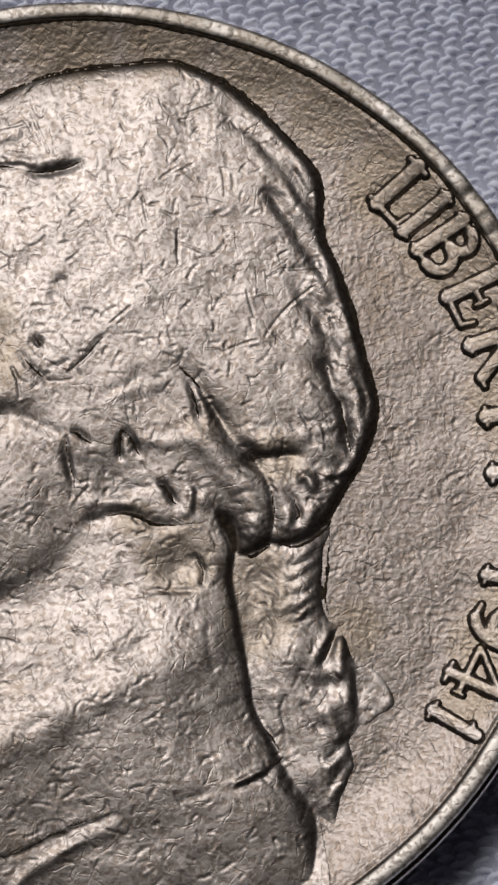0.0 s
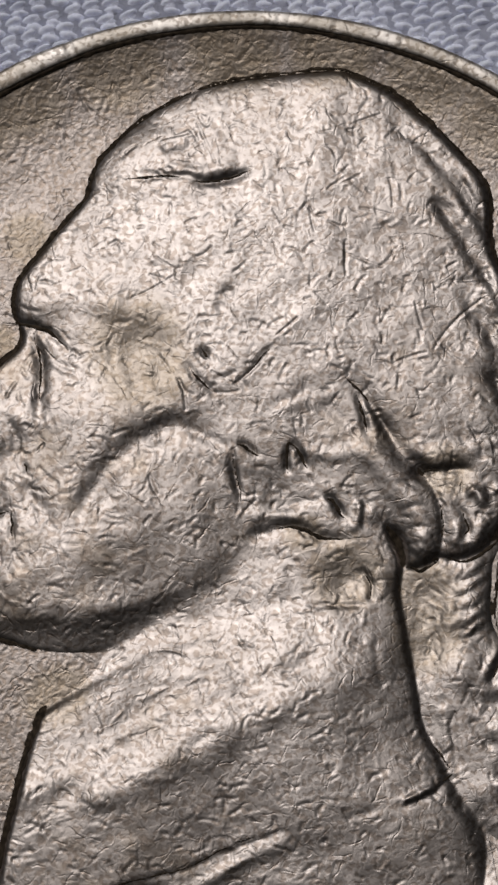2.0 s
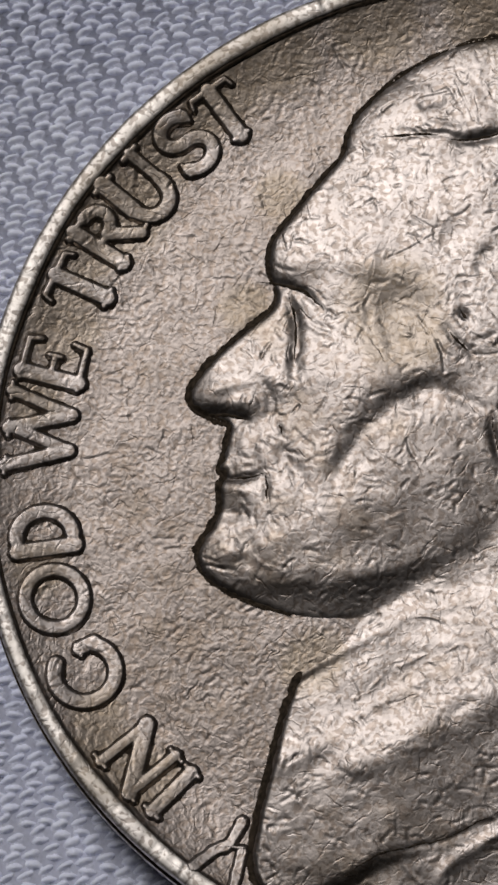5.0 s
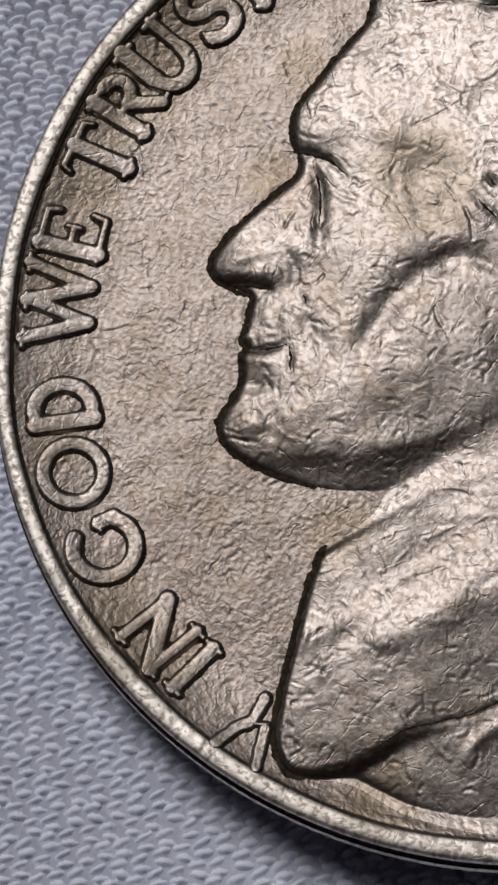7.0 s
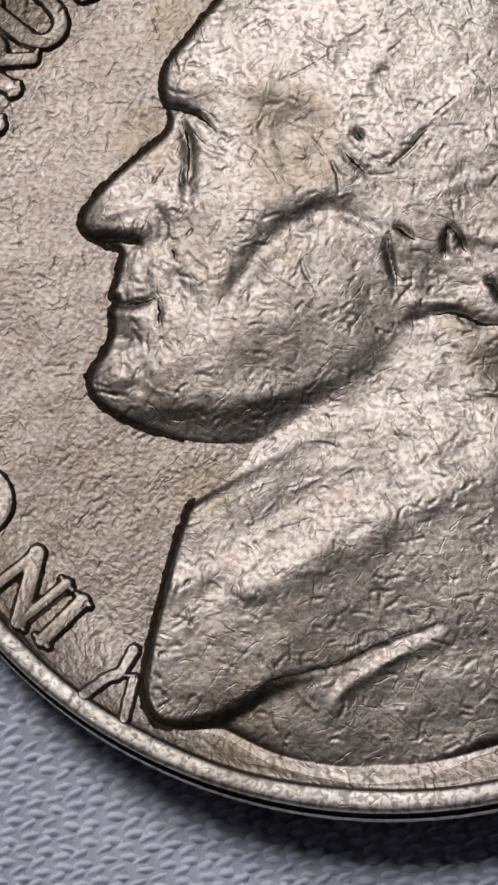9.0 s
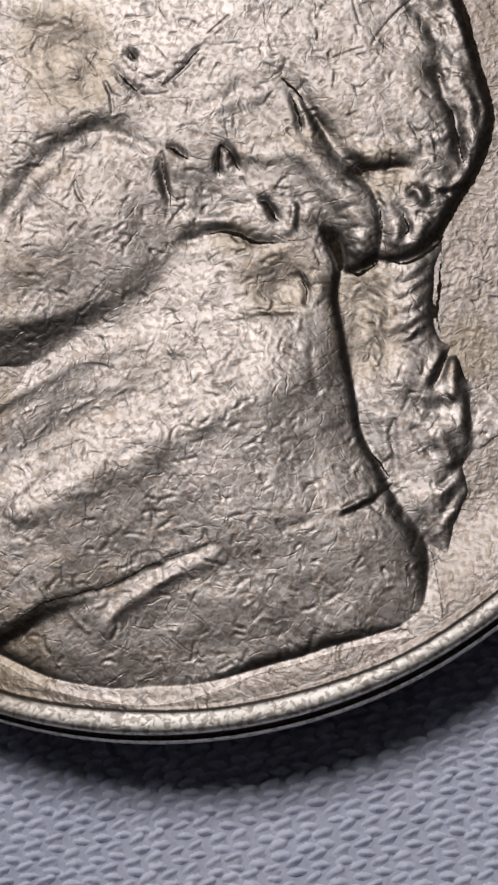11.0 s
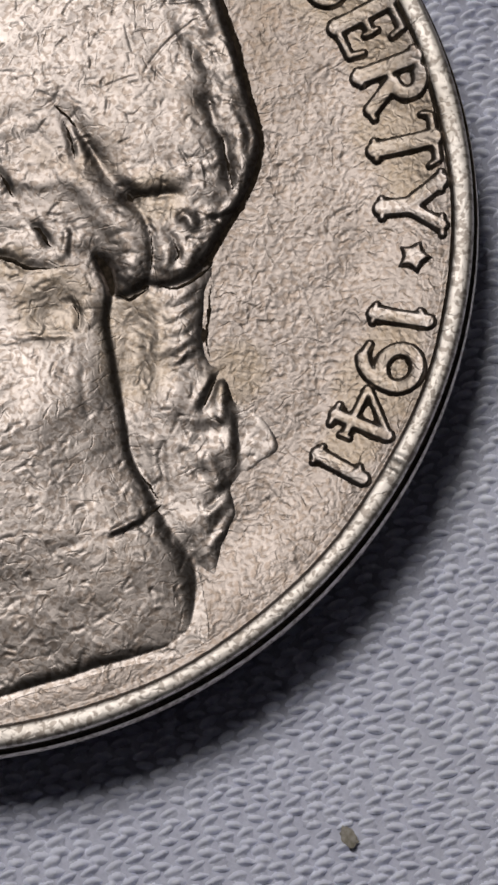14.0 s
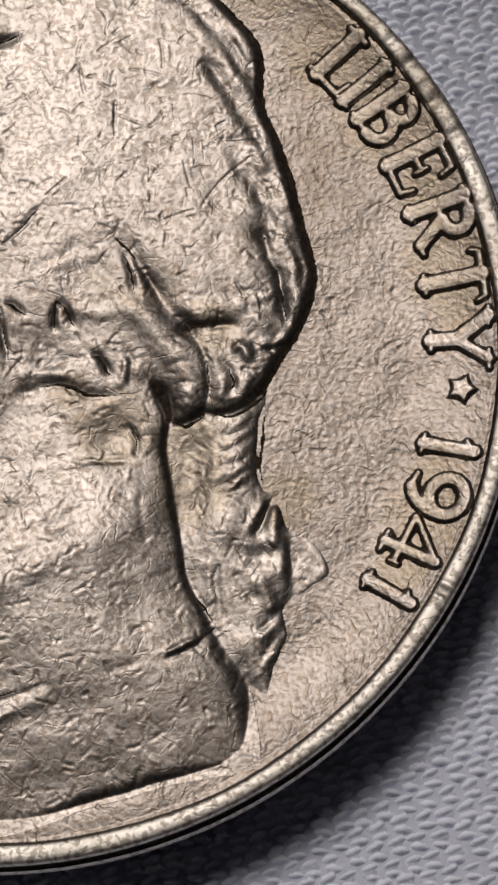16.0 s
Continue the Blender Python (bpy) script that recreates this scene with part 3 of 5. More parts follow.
def bust(coin, scuffs):
    g = Relief(-6.3, 6.85, -10.1, 9.35, STEP)
    head = spline(CROWN + FACE + JAW + NAPE + BACK, True, 5)
    coat = spline(COAT_FRONT + COAT_FOOT + COAT_BACK, True, 5)
    queue = spline(QUEUE, True, 5)

    def form(line, wall, wall_w, dome, dome_w):
        d, _, _ = to_curve(g.X, g.Y, line, True)
        s = np.where(inside(g.X, g.Y, line), d, -d)
        up = np.clip(s, 0, None)
        h = wall * (1 - np.exp(-((up / wall_w) ** 1.3))) + dome * (1 - np.exp(-up / dome_w))
        return np.where(s > 0, h - 0.0, s * 1.2), s

    ease = lambda v, lo, hi: (lambda k: k * k * (3 - 2 * k))(np.clip((v - lo) / (hi - lo), 0, 1))
    hh, hs = form(head, 0.11, 0.055, 0.29, 1.5)
    # the crown slopes softly to the field
    d, _, _ = to_curve(g.X, g.Y, spline(BACK[-4:] + CROWN[:8]))
    hh = np.where(hs > 0, hh - 0.075 * np.exp(-np.clip(hs, 0, None) / 0.30) * (1 - np.exp(-((np.clip(hs, 0, None) / 0.055) ** 1.3))) * np.exp(-((d / 0.9) ** 2)) , hh)
    ch, cs = form(coat, 0.10, 0.08, 0.20, 1.6)
    qh, qs = form(queue, 0.02, 0.16, 0.11, 0.40)
    qh = np.where(qs > 0, qh * (1 - 0.6 * ease(g.X, 5.75, 6.0) * ease(g.Y, -5.6, -5.2)), qh)
    # the jaw rolls under towards the neck, steepest at its foot
    d, _, u = to_curve(g.X, g.Y, spline([(-5.55, -2.6), (-4.95, -2.95)] + JAW[2:]))
    roll = 0.74 * ease(u, 0.04, 0.20) * (1 - 0.55 * ease(u, 0.6, 1.0))
    wide = 0.35 + 0.35 * ease(u, 0.05, 0.3) - 0.15 * ease(u, 0.5, 0.8)
    climb = np.minimum(d / wide, 1.0)
    climb = climb - 0.06 * np.exp(-(((d / wide - 1) / 0.25) ** 2))
    hh = np.where(hs > 0, hh * (1 - roll * (1 - climb)), hh)
    # the back hair keeps its height up to a short steep edge
    d, _, _ = to_curve(g.X, g.Y, spline(BACK))
    hh = np.where(hs > 0, hh + 0.085 * (1 - np.exp(-((np.clip(hs, 0, None) / 0.09) ** 1.4))) * np.exp(-d / 1.1), hh)
    # the locks over the nape stand up to their edge
    d, _, _ = to_curve(g.X, g.Y, spline(NAPE))
    hh = np.where(hs > 0, hh + 0.05 * (1 - np.exp(-hs / 0.12)) * np.exp(-((d / 0.8) ** 2)), hh)
    # neck, then the collar that rises from it, then the coat falling away to its foot
    d, sd, _ = to_curve(g.X, g.Y, spline(COLLAR))
    below = -d * sd
    neck = 0.015 + 0.10 * ease(g.X, -3.4, -1.2) + 0.15 * ease(g.X, -1.8, 2.6)
    past = -5.3 + 0.35 * np.minimum(g.X, 0) - g.Y
    cloth_top = 0.53 - 0.11 * ease(g.X, 1.2, 3.6) * ease(g.Y, -6.8, -5.0) - (0.087 - 0.020 * ease(-g.X, 0.0, 2.5)) * 0.6 * np.logaddexp(0, past / 0.6) - 0.03 * np.clip(-2.0 - g.X, 0, None)
    body = neck + (cloth_top - neck) * (0.08 * ease(below, -0.15, 0.25) + 0.92 * ease(below, -0.35, 1.9))
    d, _, _ = to_curve(g.X, g.Y, spline(COAT_BACK[:13]))
    high = ease(g.Y, -6.4, -5.4)
    body -= np.clip(body - 0.07 - 0.07 * high, 0, None) * np.exp(-d / (0.85 + 0.05 * high))
    d, _, _ = to_curve(g.X, g.Y, spline(COAT_FOOT))
    # under the lapel's edge the coat lies lower
    dl, sl, _ = to_curve(g.X, g.Y, spline(LAPEL_EDGE))
    merge = ease(-g.X, -1.8, 0.4) * ease(-dl * sl, -0.03, 0.26)
    cap = 0.14 + 0.12 * d
    body = np.where(merge > 0, body + merge * (-0.04 * np.logaddexp(0, (body - cap) / 0.04)), body)
    round_foot = np.exp(-((d / 0.4) ** 2))
    d, _, _ = to_curve(g.X, g.Y, spline(COAT_BACK[:6]))
    round_foot = np.maximum(round_foot, 1.6 * np.exp(-((d / 0.5) ** 2)))
    skin = np.clip(cs, 0, None)
    front = np.maximum(ease(below, -0.1, 0.15), ease(g.X, -1.8, -0.5))
    ch = np.where(cs > 0, body * (1 - np.exp(-((skin / (0.06 + 0.35 * (1 - front) + 0.12 * round_foot)) ** 1.3))), ch)
    sharp = 45.0
    g.Z = np.log(np.exp(hh * sharp) + np.exp(ch * sharp) + np.exp(qh * sharp)) / sharp
    outer = np.maximum(np.maximum(hs, cs), qs)
    g.Z -= 0.015

    # brow, eye, nose, mouth
    g.blob(-4.0, 4.05, 0.03, 0.4, 0.3)
    g.stroke([(-4.6, 3.72), (-4.3, 3.68), (-3.96, 3.55), (-3.61, 3.33), (-3.45, 3.15)], -0.10, 0.085, 0.35)
    g.stroke([(-3.7, 3.38), (-3.32, 3.06), (-3.05, 2.86)], -0.04, 0.045, 0.3)
    g.stroke([(-4.2, 3.6), (-4.0, 3.1), (-3.93, 2.5), (-3.94, 1.87), (-3.86, 1.5)], -0.075, 0.13, 0.35)
    g.stroke([(-3.84, 3.01), (-3.49, 2.76), (-3.12, 2.58)], -0.028, 0.05)
    g.stroke([(-3.78, 2.77), (-3.43, 2.49), (-3.03, 2.46)], -0.018, 0.06)
    g.stroke([(-3.8, 2.9), (-3.5, 2.62), (-3.2, 2.52)], 0.03, 0.07)
    g.stroke([(-3.9, 2.3), (-3.6, 2.05), (-3.3, 2.0)], -0.02, 0.08)
    g.stroke([(-5.9, 0.98), (-5.5, 0.93), (-5.15, 0.87), (-4.82, 0.80)], -0.10, 0.08)
    g.blob(-4.97, 1.10, 0.080, 0.26, 0.20)
    g.blob(-5.6, 1.42, 0.05, 0.28)
    g.stroke([(-5.95, 1.2), (-5.5, 1.14), (-5.1, 1.1)], 0.05, 0.12)
    g.stroke([(-4.85, 1.75), (-4.62, 1.58), (-4.43, 1.3), (-4.42, 1.0), (-4.62, 0.74)], -0.05, 0.11)
    g.stroke([(-4.3, 0.74), (-4.24, 0.6), (-4.17, 0.42)], -0.05, 0.045)
    g.stroke([(-5.0, 0.7), (-4.95, 0.3), (-5.0, 0.0)], 0.03, 0.1)
    g.stroke([(-4.55, 0.6), (-4.6, 0.2), (-4.5, -0.15)], 0.03, 0.12)
    g.stroke([(-4.25, 0.3), (-4.05, -0.05), (-3.95, -0.4)], -0.014, 0.06)
    g.stroke([(-5.5, -0.33), (-5.2, -0.39), (-4.83, -0.39), (-4.53, -0.30)], -0.09, 0.06, 0.2)
    g.stroke([(-4.54, -0.28), (-4.48, -0.62), (-4.5, -1.0)], -0.06, 0.075)
    g.blob(-5.05, -0.66, 0.035, 0.28, 0.16)
    g.blob(-5.15, -1.12, -0.05, 0.3, 0.16)
    g.blob(-5.30, -1.90, 0.05, 0.32, 0.34)
    g.stroke([(-4.95, -1.5), (-4.82, -1.9), (-4.85, -2.3)], -0.025, 0.15)
    g.stroke([(-4.5, -1.1), (-4.3, -1.3), (-4.2, -1.7)], -0.015, 0.08)
    # cheek and jaw
    g.stroke([(-3.4, -1.3), (-3.1, -0.5), (-2.74, 0.12), (-2.19, 0.8), (-1.62, 1.18), (-0.85, 1.34), (-0.25, 1.05)], -0.080, 0.29, 0.3)
    g.stroke([(-2.3, 0.85), (-1.41, 1.40), (-0.85, 1.42), (-0.3, 1.12), (0.1, 1.02)], -0.016, 0.19)
    g.stroke([(-4.4, 0.3), (-3.9, -0.3), (-3.6, -1.0)], -0.035, 0.2)
    g.stroke([(0.02, 1.15), (0.05, 0.5), (0.14, -0.2)], -0.07, 0.1, 0.5)
    g.blob(-1.6, -0.6, 0.03, 1.3, 0.9, 15)
    g.blob(-2.6, 1.9, 0.04, 0.8, 0.5, 30)
    g.stroke([(-4.9, -2.45), (-3.2, -2.42), (-1.9, -2.3), (-0.7, -2.0)], 0.02, 0.25)
    # temple and ear
    g.blob(-1.92, 3.0, -0.105, 0.66, 0.78)
    g.stroke([(-2.52, 3.6), (-2.50, 3.15), (-2.46, 2.7)], -0.022, 0.09)
    g.blob(-0.05, 4.23, -0.035, 0.14, 0.12)
    g.stroke([(-0.66, 3.08), (-0.53, 2.94), (-0.42, 2.8)], -0.10, 0.085, 0.5)
    g.stroke([(-0.99, 2.84), (-0.63, 2.36), (-0.26, 1.93)], -0.055, 0.08)
    g.stroke([(-0.41, 2.35), (-0.1, 2.42), (0.17, 2.55)], -0.04, 0.05)
    g.stroke([(0.17, 2.32), (0.53, 2.69), (0.89, 3.06)], -0.05, 0.05)
    g.stroke([(0.12, 2.4), (0.2, 2.3), (0.39, 2.05)], -0.06, 0.06)
    g.blob(-1.4, 2.3, 0.03, 0.25, 0.4, 30)
    g.blob(-0.2, 3.9, -0.03, 0.12, 0.16)
    # side locks
    g.stroke([(-1.0, 1.42), (-0.48, 1.12), (0.04, 0.92)], -0.05, 0.11)
    g.stroke([(0.04, 0.95), (0.09, 0.37), (0.16, 0.0), (0.23, -0.31)], -0.06, 0.08, 0.3)
    g.stroke([(0.12, 1.05), (0.35, 0.95), (0.62, 0.68)], -0.075, 0.08, 0.4)
    g.stroke([(1.13, 0.3), (1.14, 0.7), (1.16, 1.02)], -0.10, 0.075, 0.35)
    g.stroke([(1.2, 1.02), (1.36, 0.9), (1.6, 0.38)], -0.085, 0.07, 0.35)
    g.stroke([(1.88, -0.22), (2.0, -0.16), (2.14, -0.32), (2.42, -0.68)], -0.11, 0.085, 0.25)
    g.stroke([(2.62, -0.2), (2.6, -0.5), (2.48, -0.84)], 0.055, 0.07)
    g.stroke([(2.75, -0.15), (2.74, -0.5), (2.66, -0.85)], -0.045, 0.07)
    g.stroke([(0.32, -0.49), (0.89, -0.49), (1.53, -0.63)], 0.040, 0.13)
    g.stroke([(0.28, -0.8), (0.68, -0.85), (1.18, -0.72), (1.6, -0.84), (1.96, -1.0), (2.64, -0.98)], -0.085, 0.11, 0.15)
    g.stroke([(0.6, 1.5), (1.2, 1.72), (1.9, 1.95), (2.3, 2.2)], 0.022, 0.10)
    g.stroke([(0.6, 1.75), (1.2, 1.95), (1.7, 2.15)], -0.022, 0.09)
    g.stroke([(1.7, 1.9), (2.02, 1.73), (2.25, 1.50), (2.4, 1.25)], -0.045, 0.11)
    g.stroke([(1.4, 0.85), (1.9, 0.75), (2.5, 0.72)], 0.025, 0.14)
    # the long lock: its far edge sinks under the mass behind and curls round to a blunt tip
    g.stroke([(2.25, 2.5), (2.8, 1.98), (3.19, 1.3), (3.5, 0.79), (3.89, 0.36), (4.15, -0.1)], -0.045, 0.18, 0.2)
    g.stroke([(2.62, 2.08), (2.9, 1.75), (3.15, 1.3), (3.45, 0.85)], -0.05, 0.08, 0.3)
    g.stroke([(3.7, 0.55), (3.95, 0.28), (4.21, -0.2), (4.32, -0.8), (4.22, -1.35), (3.95, -1.62)], -0.065, 0.085, 0.15)
    g.stroke([(2.50, 2.15), (2.70, 1.60), (2.83, 0.98)], -0.08, 0.075, 0.35)
    g.stroke([(2.62, 1.9), (2.88, 1.45), (3.05, 1.0)], 0.030, 0.09)
    g.stroke([(2.4, 1.0), (2.95, 0.60), (3.45, 0.05), (3.80, -0.5), (3.85, -1.05), (3.65, -1.35)], 0.070, 0.30, 0.15)
    g.stroke([(2.55, -0.62), (2.94, -0.78), (3.3, -1.05), (3.48, -1.25)], -0.040, 0.20, 0.3)
    for x, y, x1, y1 in ((3.3, 0.1, 3.9, 0.0), (3.45, -0.4, 4.15, -0.45), (3.45, -0.85, 4.2, -0.9), (3.5, -1.15, 4.1, -1.25)):
        g.stroke([(x, y), ((x + x1) / 2, (y + y1) / 2 + 0.08), (x1, y1)], -0.030, 0.055, 0.4)
    # the mass over the knot rolls under
    g.stroke([(3.58, 1.05), (4.05, 0.72), (4.52, 0.74), (5.07, 0.84), (5.3, 1.11)], 0.030, 0.22, 0.3)
    g.stroke([(3.5, 0.75), (4.04, 0.33), (4.51, 0.37), (5.14, 0.36)], -0.040, 0.19, 0.25)
    g.stroke([(3.85, 0.42), (4.1, 0.36), (4.51, 0.40), (4.95, 0.38)], -0.06, 0.08, 0.3)
    g.blob(4.4, 0.08, -0.03, 0.3, 0.2)
    g.stroke([(4.72, -0.05), (5.0, -0.12), (5.1, -0.43)], 0.070, 0.13, 0.3)
    g.stroke([(4.42, -0.26), (4.69, -0.47), (4.83, -0.83), (4.69, -1.05)], -0.065, 0.065, 0.3)
    g.stroke([(4.62, -0.72), (4.6, -0.95), (4.5, -1.2)], 0.055, 0.11)
    g.stroke([(5.15, -0.6), (5.05, -0.95), (4.85, -1.2)], 0.055, 0.12)
    g.stroke([(5.35, -0.45), (5.25, -0.8), (5.05, -1.1)], -0.045, 0.06)
    g.stroke([(5.22, 0.66), (5.41, 0.42), (5.62, 0.32)], 0.060, 0.12)
    g.stroke([(5.28, -0.02), (5.6, 0.0), (5.99, 0.16)], 0.050, 0.07)
    g.stroke([(5.2, -0.16), (5.6, -0.14), (5.95, 0.02)], -0.055, 0.06)
    # back hair: strands wound one over the next
    g.stroke([(3.3, 7.95), (3.65, 7.62), (4.32, 7.02), (4.76, 6.38), (5.05, 5.82), (5.35, 5.34)], -0.031, 0.13, 0.25)
    g.stroke([(3.9, 8.0), (4.55, 7.3), (4.98, 6.65), (5.22, 6.05)], 0.022, 0.15, 0.3)
    g.stroke([(4.55, 6.9), (4.88, 6.45), (5.15, 6.0), (5.25, 5.6)], -0.056, 0.06, 0.3)
    g.blob(4.42, 6.02, -0.035, 0.24, 0.16, -35)
    g.stroke([(4.08, 6.19), (4.38, 5.91), (4.82, 5.27), (5.18, 4.64), (5.45, 4.2)], -0.037, 0.135, 0.2)
    g.stroke([(4.5, 6.35), (4.8, 5.95), (5.05, 5.5), (5.3, 4.9)], 0.026, 0.14, 0.3)
    g.stroke([(3.9, 6.0), (4.3, 5.6), (4.65, 5.05), (4.9, 4.6)], 0.012, 0.15, 0.3)
    g.stroke([(4.58, 4.42), (4.95, 4.44), (5.26, 4.52)], -0.043, 0.05, 0.3)
    g.stroke([(5.18, 4.34), (5.36, 4.02), (5.52, 3.65)], 0.040, 0.13, 0.3)
    g.stroke([(4.73, 4.28), (5.05, 3.62), (5.45, 3.05), (5.75, 2.75), (6.05, 2.5)], -0.037, 0.135, 0.25)
    g.stroke([(5.42, 4.6), (5.68, 3.95), (5.88, 3.2), (6.0, 2.8)], 0.028, 0.13, 0.3)
    g.stroke([(5.05, 3.95), (5.45, 3.4), (5.8, 2.95)], -0.043, 0.05, 0.3)
    g.stroke([(5.0, 3.3), (5.25, 2.75), (5.4, 2.3)], 0.015, 0.16, 0.3)
    g.blob(5.35, 2.35, -0.05, 0.16, 0.20)
    g.stroke([(5.38, 2.5), (5.46, 2.2), (5.58, 1.8), (5.76, 1.33), (5.82, 0.72), (5.93, 0.3)], -0.046, 0.132, 0.2)
    g.stroke([(5.38, 2.5), (5.46, 2.2), (5.58, 1.8), (5.76, 1.33), (5.82, 0.72), (5.93, 0.3)], -0.056, 0.06, 0.2)
    g.stroke([(5.7, 2.65), (5.98, 1.95), (6.1, 1.2), (6.05, 0.5)], 0.037, 0.15)
    g.stroke([(5.85, 2.3), (6.18, 1.75), (6.25, 1.1)], -0.037, 0.06, 0.3)
    g.stroke([(4.8, 2.2), (5.15, 1.6), (5.3, 1.1)], 0.015, 0.16)
    # the deep gash and other old knocks
    g.stroke([(-1.0, 6.63), (-0.45, 6.64), (0.1, 6.75), (0.62, 6.97)], -0.065, 0.14, 0.5)
    g.stroke([(-0.9, 6.64), (-0.35, 6.66), (0.1, 6.77), (0.55, 6.97)], -0.07, 0.065, 0.5)
    g.stroke([(-2.2, 6.75), (-1.3, 6.78), (-0.5, 6.70)], -0.05, 0.07, 0.3)
    g.blob(-0.35, 6.30, -0.030, 0.75, 0.22, 8)
    g.stroke([(-1.5, 7.40), (-1.2, 7.52), (-0.9, 7.56)], -0.04, 0.13)
    g.stroke([(-1.5, 6.95), (-0.6, 6.86), (0.2, 7.02)], 0.025, 0.14, 0.3)
    g.stroke([(-2.1, 6.95), (-1.4, 6.85), (-0.7, 6.82)], -0.045, 0.06)
    g.stroke([(-1.7, 7.5), (-1.2, 7.62), (-0.7, 7.7)], -0.02, 0.05)
    g.stroke([(-0.85, 7.85), (-0.65, 7.5), (-0.4, 7.1)], -0.025, 0.03)
    g.stroke([(2.38, 5.4), (2.37, 5.05), (2.36, 4.65)], -0.035, 0.025)
    g.stroke([(3.42, 2.52), (3.56, 2.70), (3.85, 2.73)], -0.035, 0.035)
    g.stroke([(4.36, 3.0), (4.47, 2.79), (4.72, 2.52)], -0.035, 0.035)
    g.stroke([(4.1, 3.0), (4.6, 3.5), (5.0, 4.05)], -0.014, 0.035)
    # fine strands, each a short ridge or furrow
    rng = np.random.default_rng(5)
    back = spline(BACK[1:12])
    for _ in range(46):
        i = rng.integers(4, len(back) - 10)
        inset = rng.uniform(0.12, 0.75)
        seg = back[i - 4:i + rng.integers(4, 9)]
        mid = seg - np.array([inset, 0.25 * inset])
        g.stroke(mid[::2], rng.uniform(-0.028, 0.024), rng.uniform(0.05, 0.1), 0.4)
    for _ in range(60):
        x, y = rng.uniform(0.2, 4.0), rng.uniform(-0.7, 1.5)
        a = radians(rng.normal(-35, 35))
        r = rng.uniform(0.15, 0.4)
        g.stroke([(x - r * math.cos(a), y - r * math.sin(a)), (x, y + rng.uniform(-0.06, 0.06)), (x + r * math.cos(a), y + r * math.sin(a))], rng.uniform(-0.016, 0.012), rng.uniform(0.05, 0.09), 0.4)
    for _ in range(40):
        x, y = rng.uniform(4.0, 5.9), rng.uniform(-1.0, 1.2)
        a = radians(rng.uniform(0, 180))
        r = rng.uniform(0.12, 0.3)
        g.stroke([(x - r * math.cos(a), y - r * math.sin(a)), (x + rng.uniform(-0.08, 0.08), y), (x + r * math.cos(a), y + r * math.sin(a))], rng.uniform(-0.02, 0.02), rng.uniform(0.05, 0.09), 0.4)
    for _ in range(50):
        x, y = rng.uniform(3.7, 5.7), rng.uniform(-6.6, -1.3)
        a = radians(rng.normal(75, 25))
        r = rng.uniform(0.12, 0.35)
        g.stroke([(x - r * math.cos(a), y - r * math.sin(a)), (x + rng.uniform(-0.06, 0.06), y), (x + r * math.cos(a), y + r * math.sin(a))], rng.uniform(-0.026, 0.026), rng.uniform(0.05, 0.09), 0.4)
    for _ in range(70):
        x, y = rng.uniform(-3.8, 3.4), rng.uniform(-6.8, -2.6)
        a = radians(rng.normal(28, 16))
        r = rng.uniform(0.15, 0.5)
        g.stroke([(x - r * math.cos(a), y - r * math.sin(a)), (x, y + rng.uniform(-0.05, 0.05)), (x + r * math.cos(a), y + r * math.sin(a))], rng.uniform(-0.018, 0.016), rng.uniform(0.05, 0.1), 0.4)
    for y, x, r in ((-0.68, -2.7, 0.6), (-0.84, -3.1, 0.25), (-1.05, -3.2, 0.3)):
        g.stroke([(x - r, y - 0.05 * r), (x, y), (x + r, y + 0.03)], -0.02, 0.032)
    # lapels and coat
    g.stroke([(-4.3, -6.75), (-3.2, -6.15), (-2.15, -5.32), (-0.76, -4.62), (0.4, -4.12), (1.22, -3.74), (2.2, -3.2)], -0.042, 0.28, 0.2)
    g.stroke([(-3.1, -6.45), (-2.1, -6.05), (-0.35, -5.18), (0.6, -4.75), (1.8, -4.2)], 0.026, 0.34, 0.25)
    g.stroke([(-4.0, -7.3), (-3.3, -6.8), (-2.5, -6.5), (-1.7, -6.2)], -0.015, 0.25)
    g.stroke(LAPEL_EDGE[:10], -0.034, 0.048, 0.06)
    g.stroke([(-4.1, -8.9), (-3.1, -8.6), (-2.24, -8.09), (-0.94, -7.72), (0.14, -7.28), (1.4, -6.85)], -0.022, 0.05, 0.1, -1, 0.30)
    g.stroke([(-1.3, -8.95), (-0.75, -8.15), (-0.1, -7.70), (0.6, -7.40), (1.3, -7.08)], 0.034, 0.13)
    g.stroke([(3.3, -6.52), (3.8, -6.32), (4.13, -6.12), (4.45, -5.80)], -0.06, 0.06)
    g.stroke([(3.38, -6.38), (3.75, -6.22), (4.08, -6.04)], 0.11, 0.07)
    g.stroke([(1.4, -6.9), (2.4, -6.68), (3.2, -6.45)], -0.012, 0.06)
    g.stroke([(2.9, -2.9), (2.95, -3.6), (3.05, -4.2)], -0.02, 0.06)
    g.stroke([(2.7, -9.15), (2.95, -8.75), (3.0, -8.5)], -0.03, 0.05)
    for x, y, x1, y1 in ((-0.2, -6.1, -0.1, -6.5), (0.45, -6.75, 0.55, -7.15), (-2.85, -5.2, -2.5, -5.4), (-1.9, -4.3, -1.4, -4.05), (-0.3, -4.0, 0.3, -3.6), (1.5, -3.1, 1.1, -3.5)):
        g.stroke([(x, y), ((x + x1) / 2 + 0.03, (y + y1) / 2), (x1, y1)], -0.03, 0.035)
    # behind the jaw: the hollow under the locks
    g.blob(2.35, -1.85, -0.075, 0.42, 0.40)
    g.stroke([(2.60, -1.58), (2.84, -1.95), (2.79, -2.34)], -0.075, 0.07, 0.2)
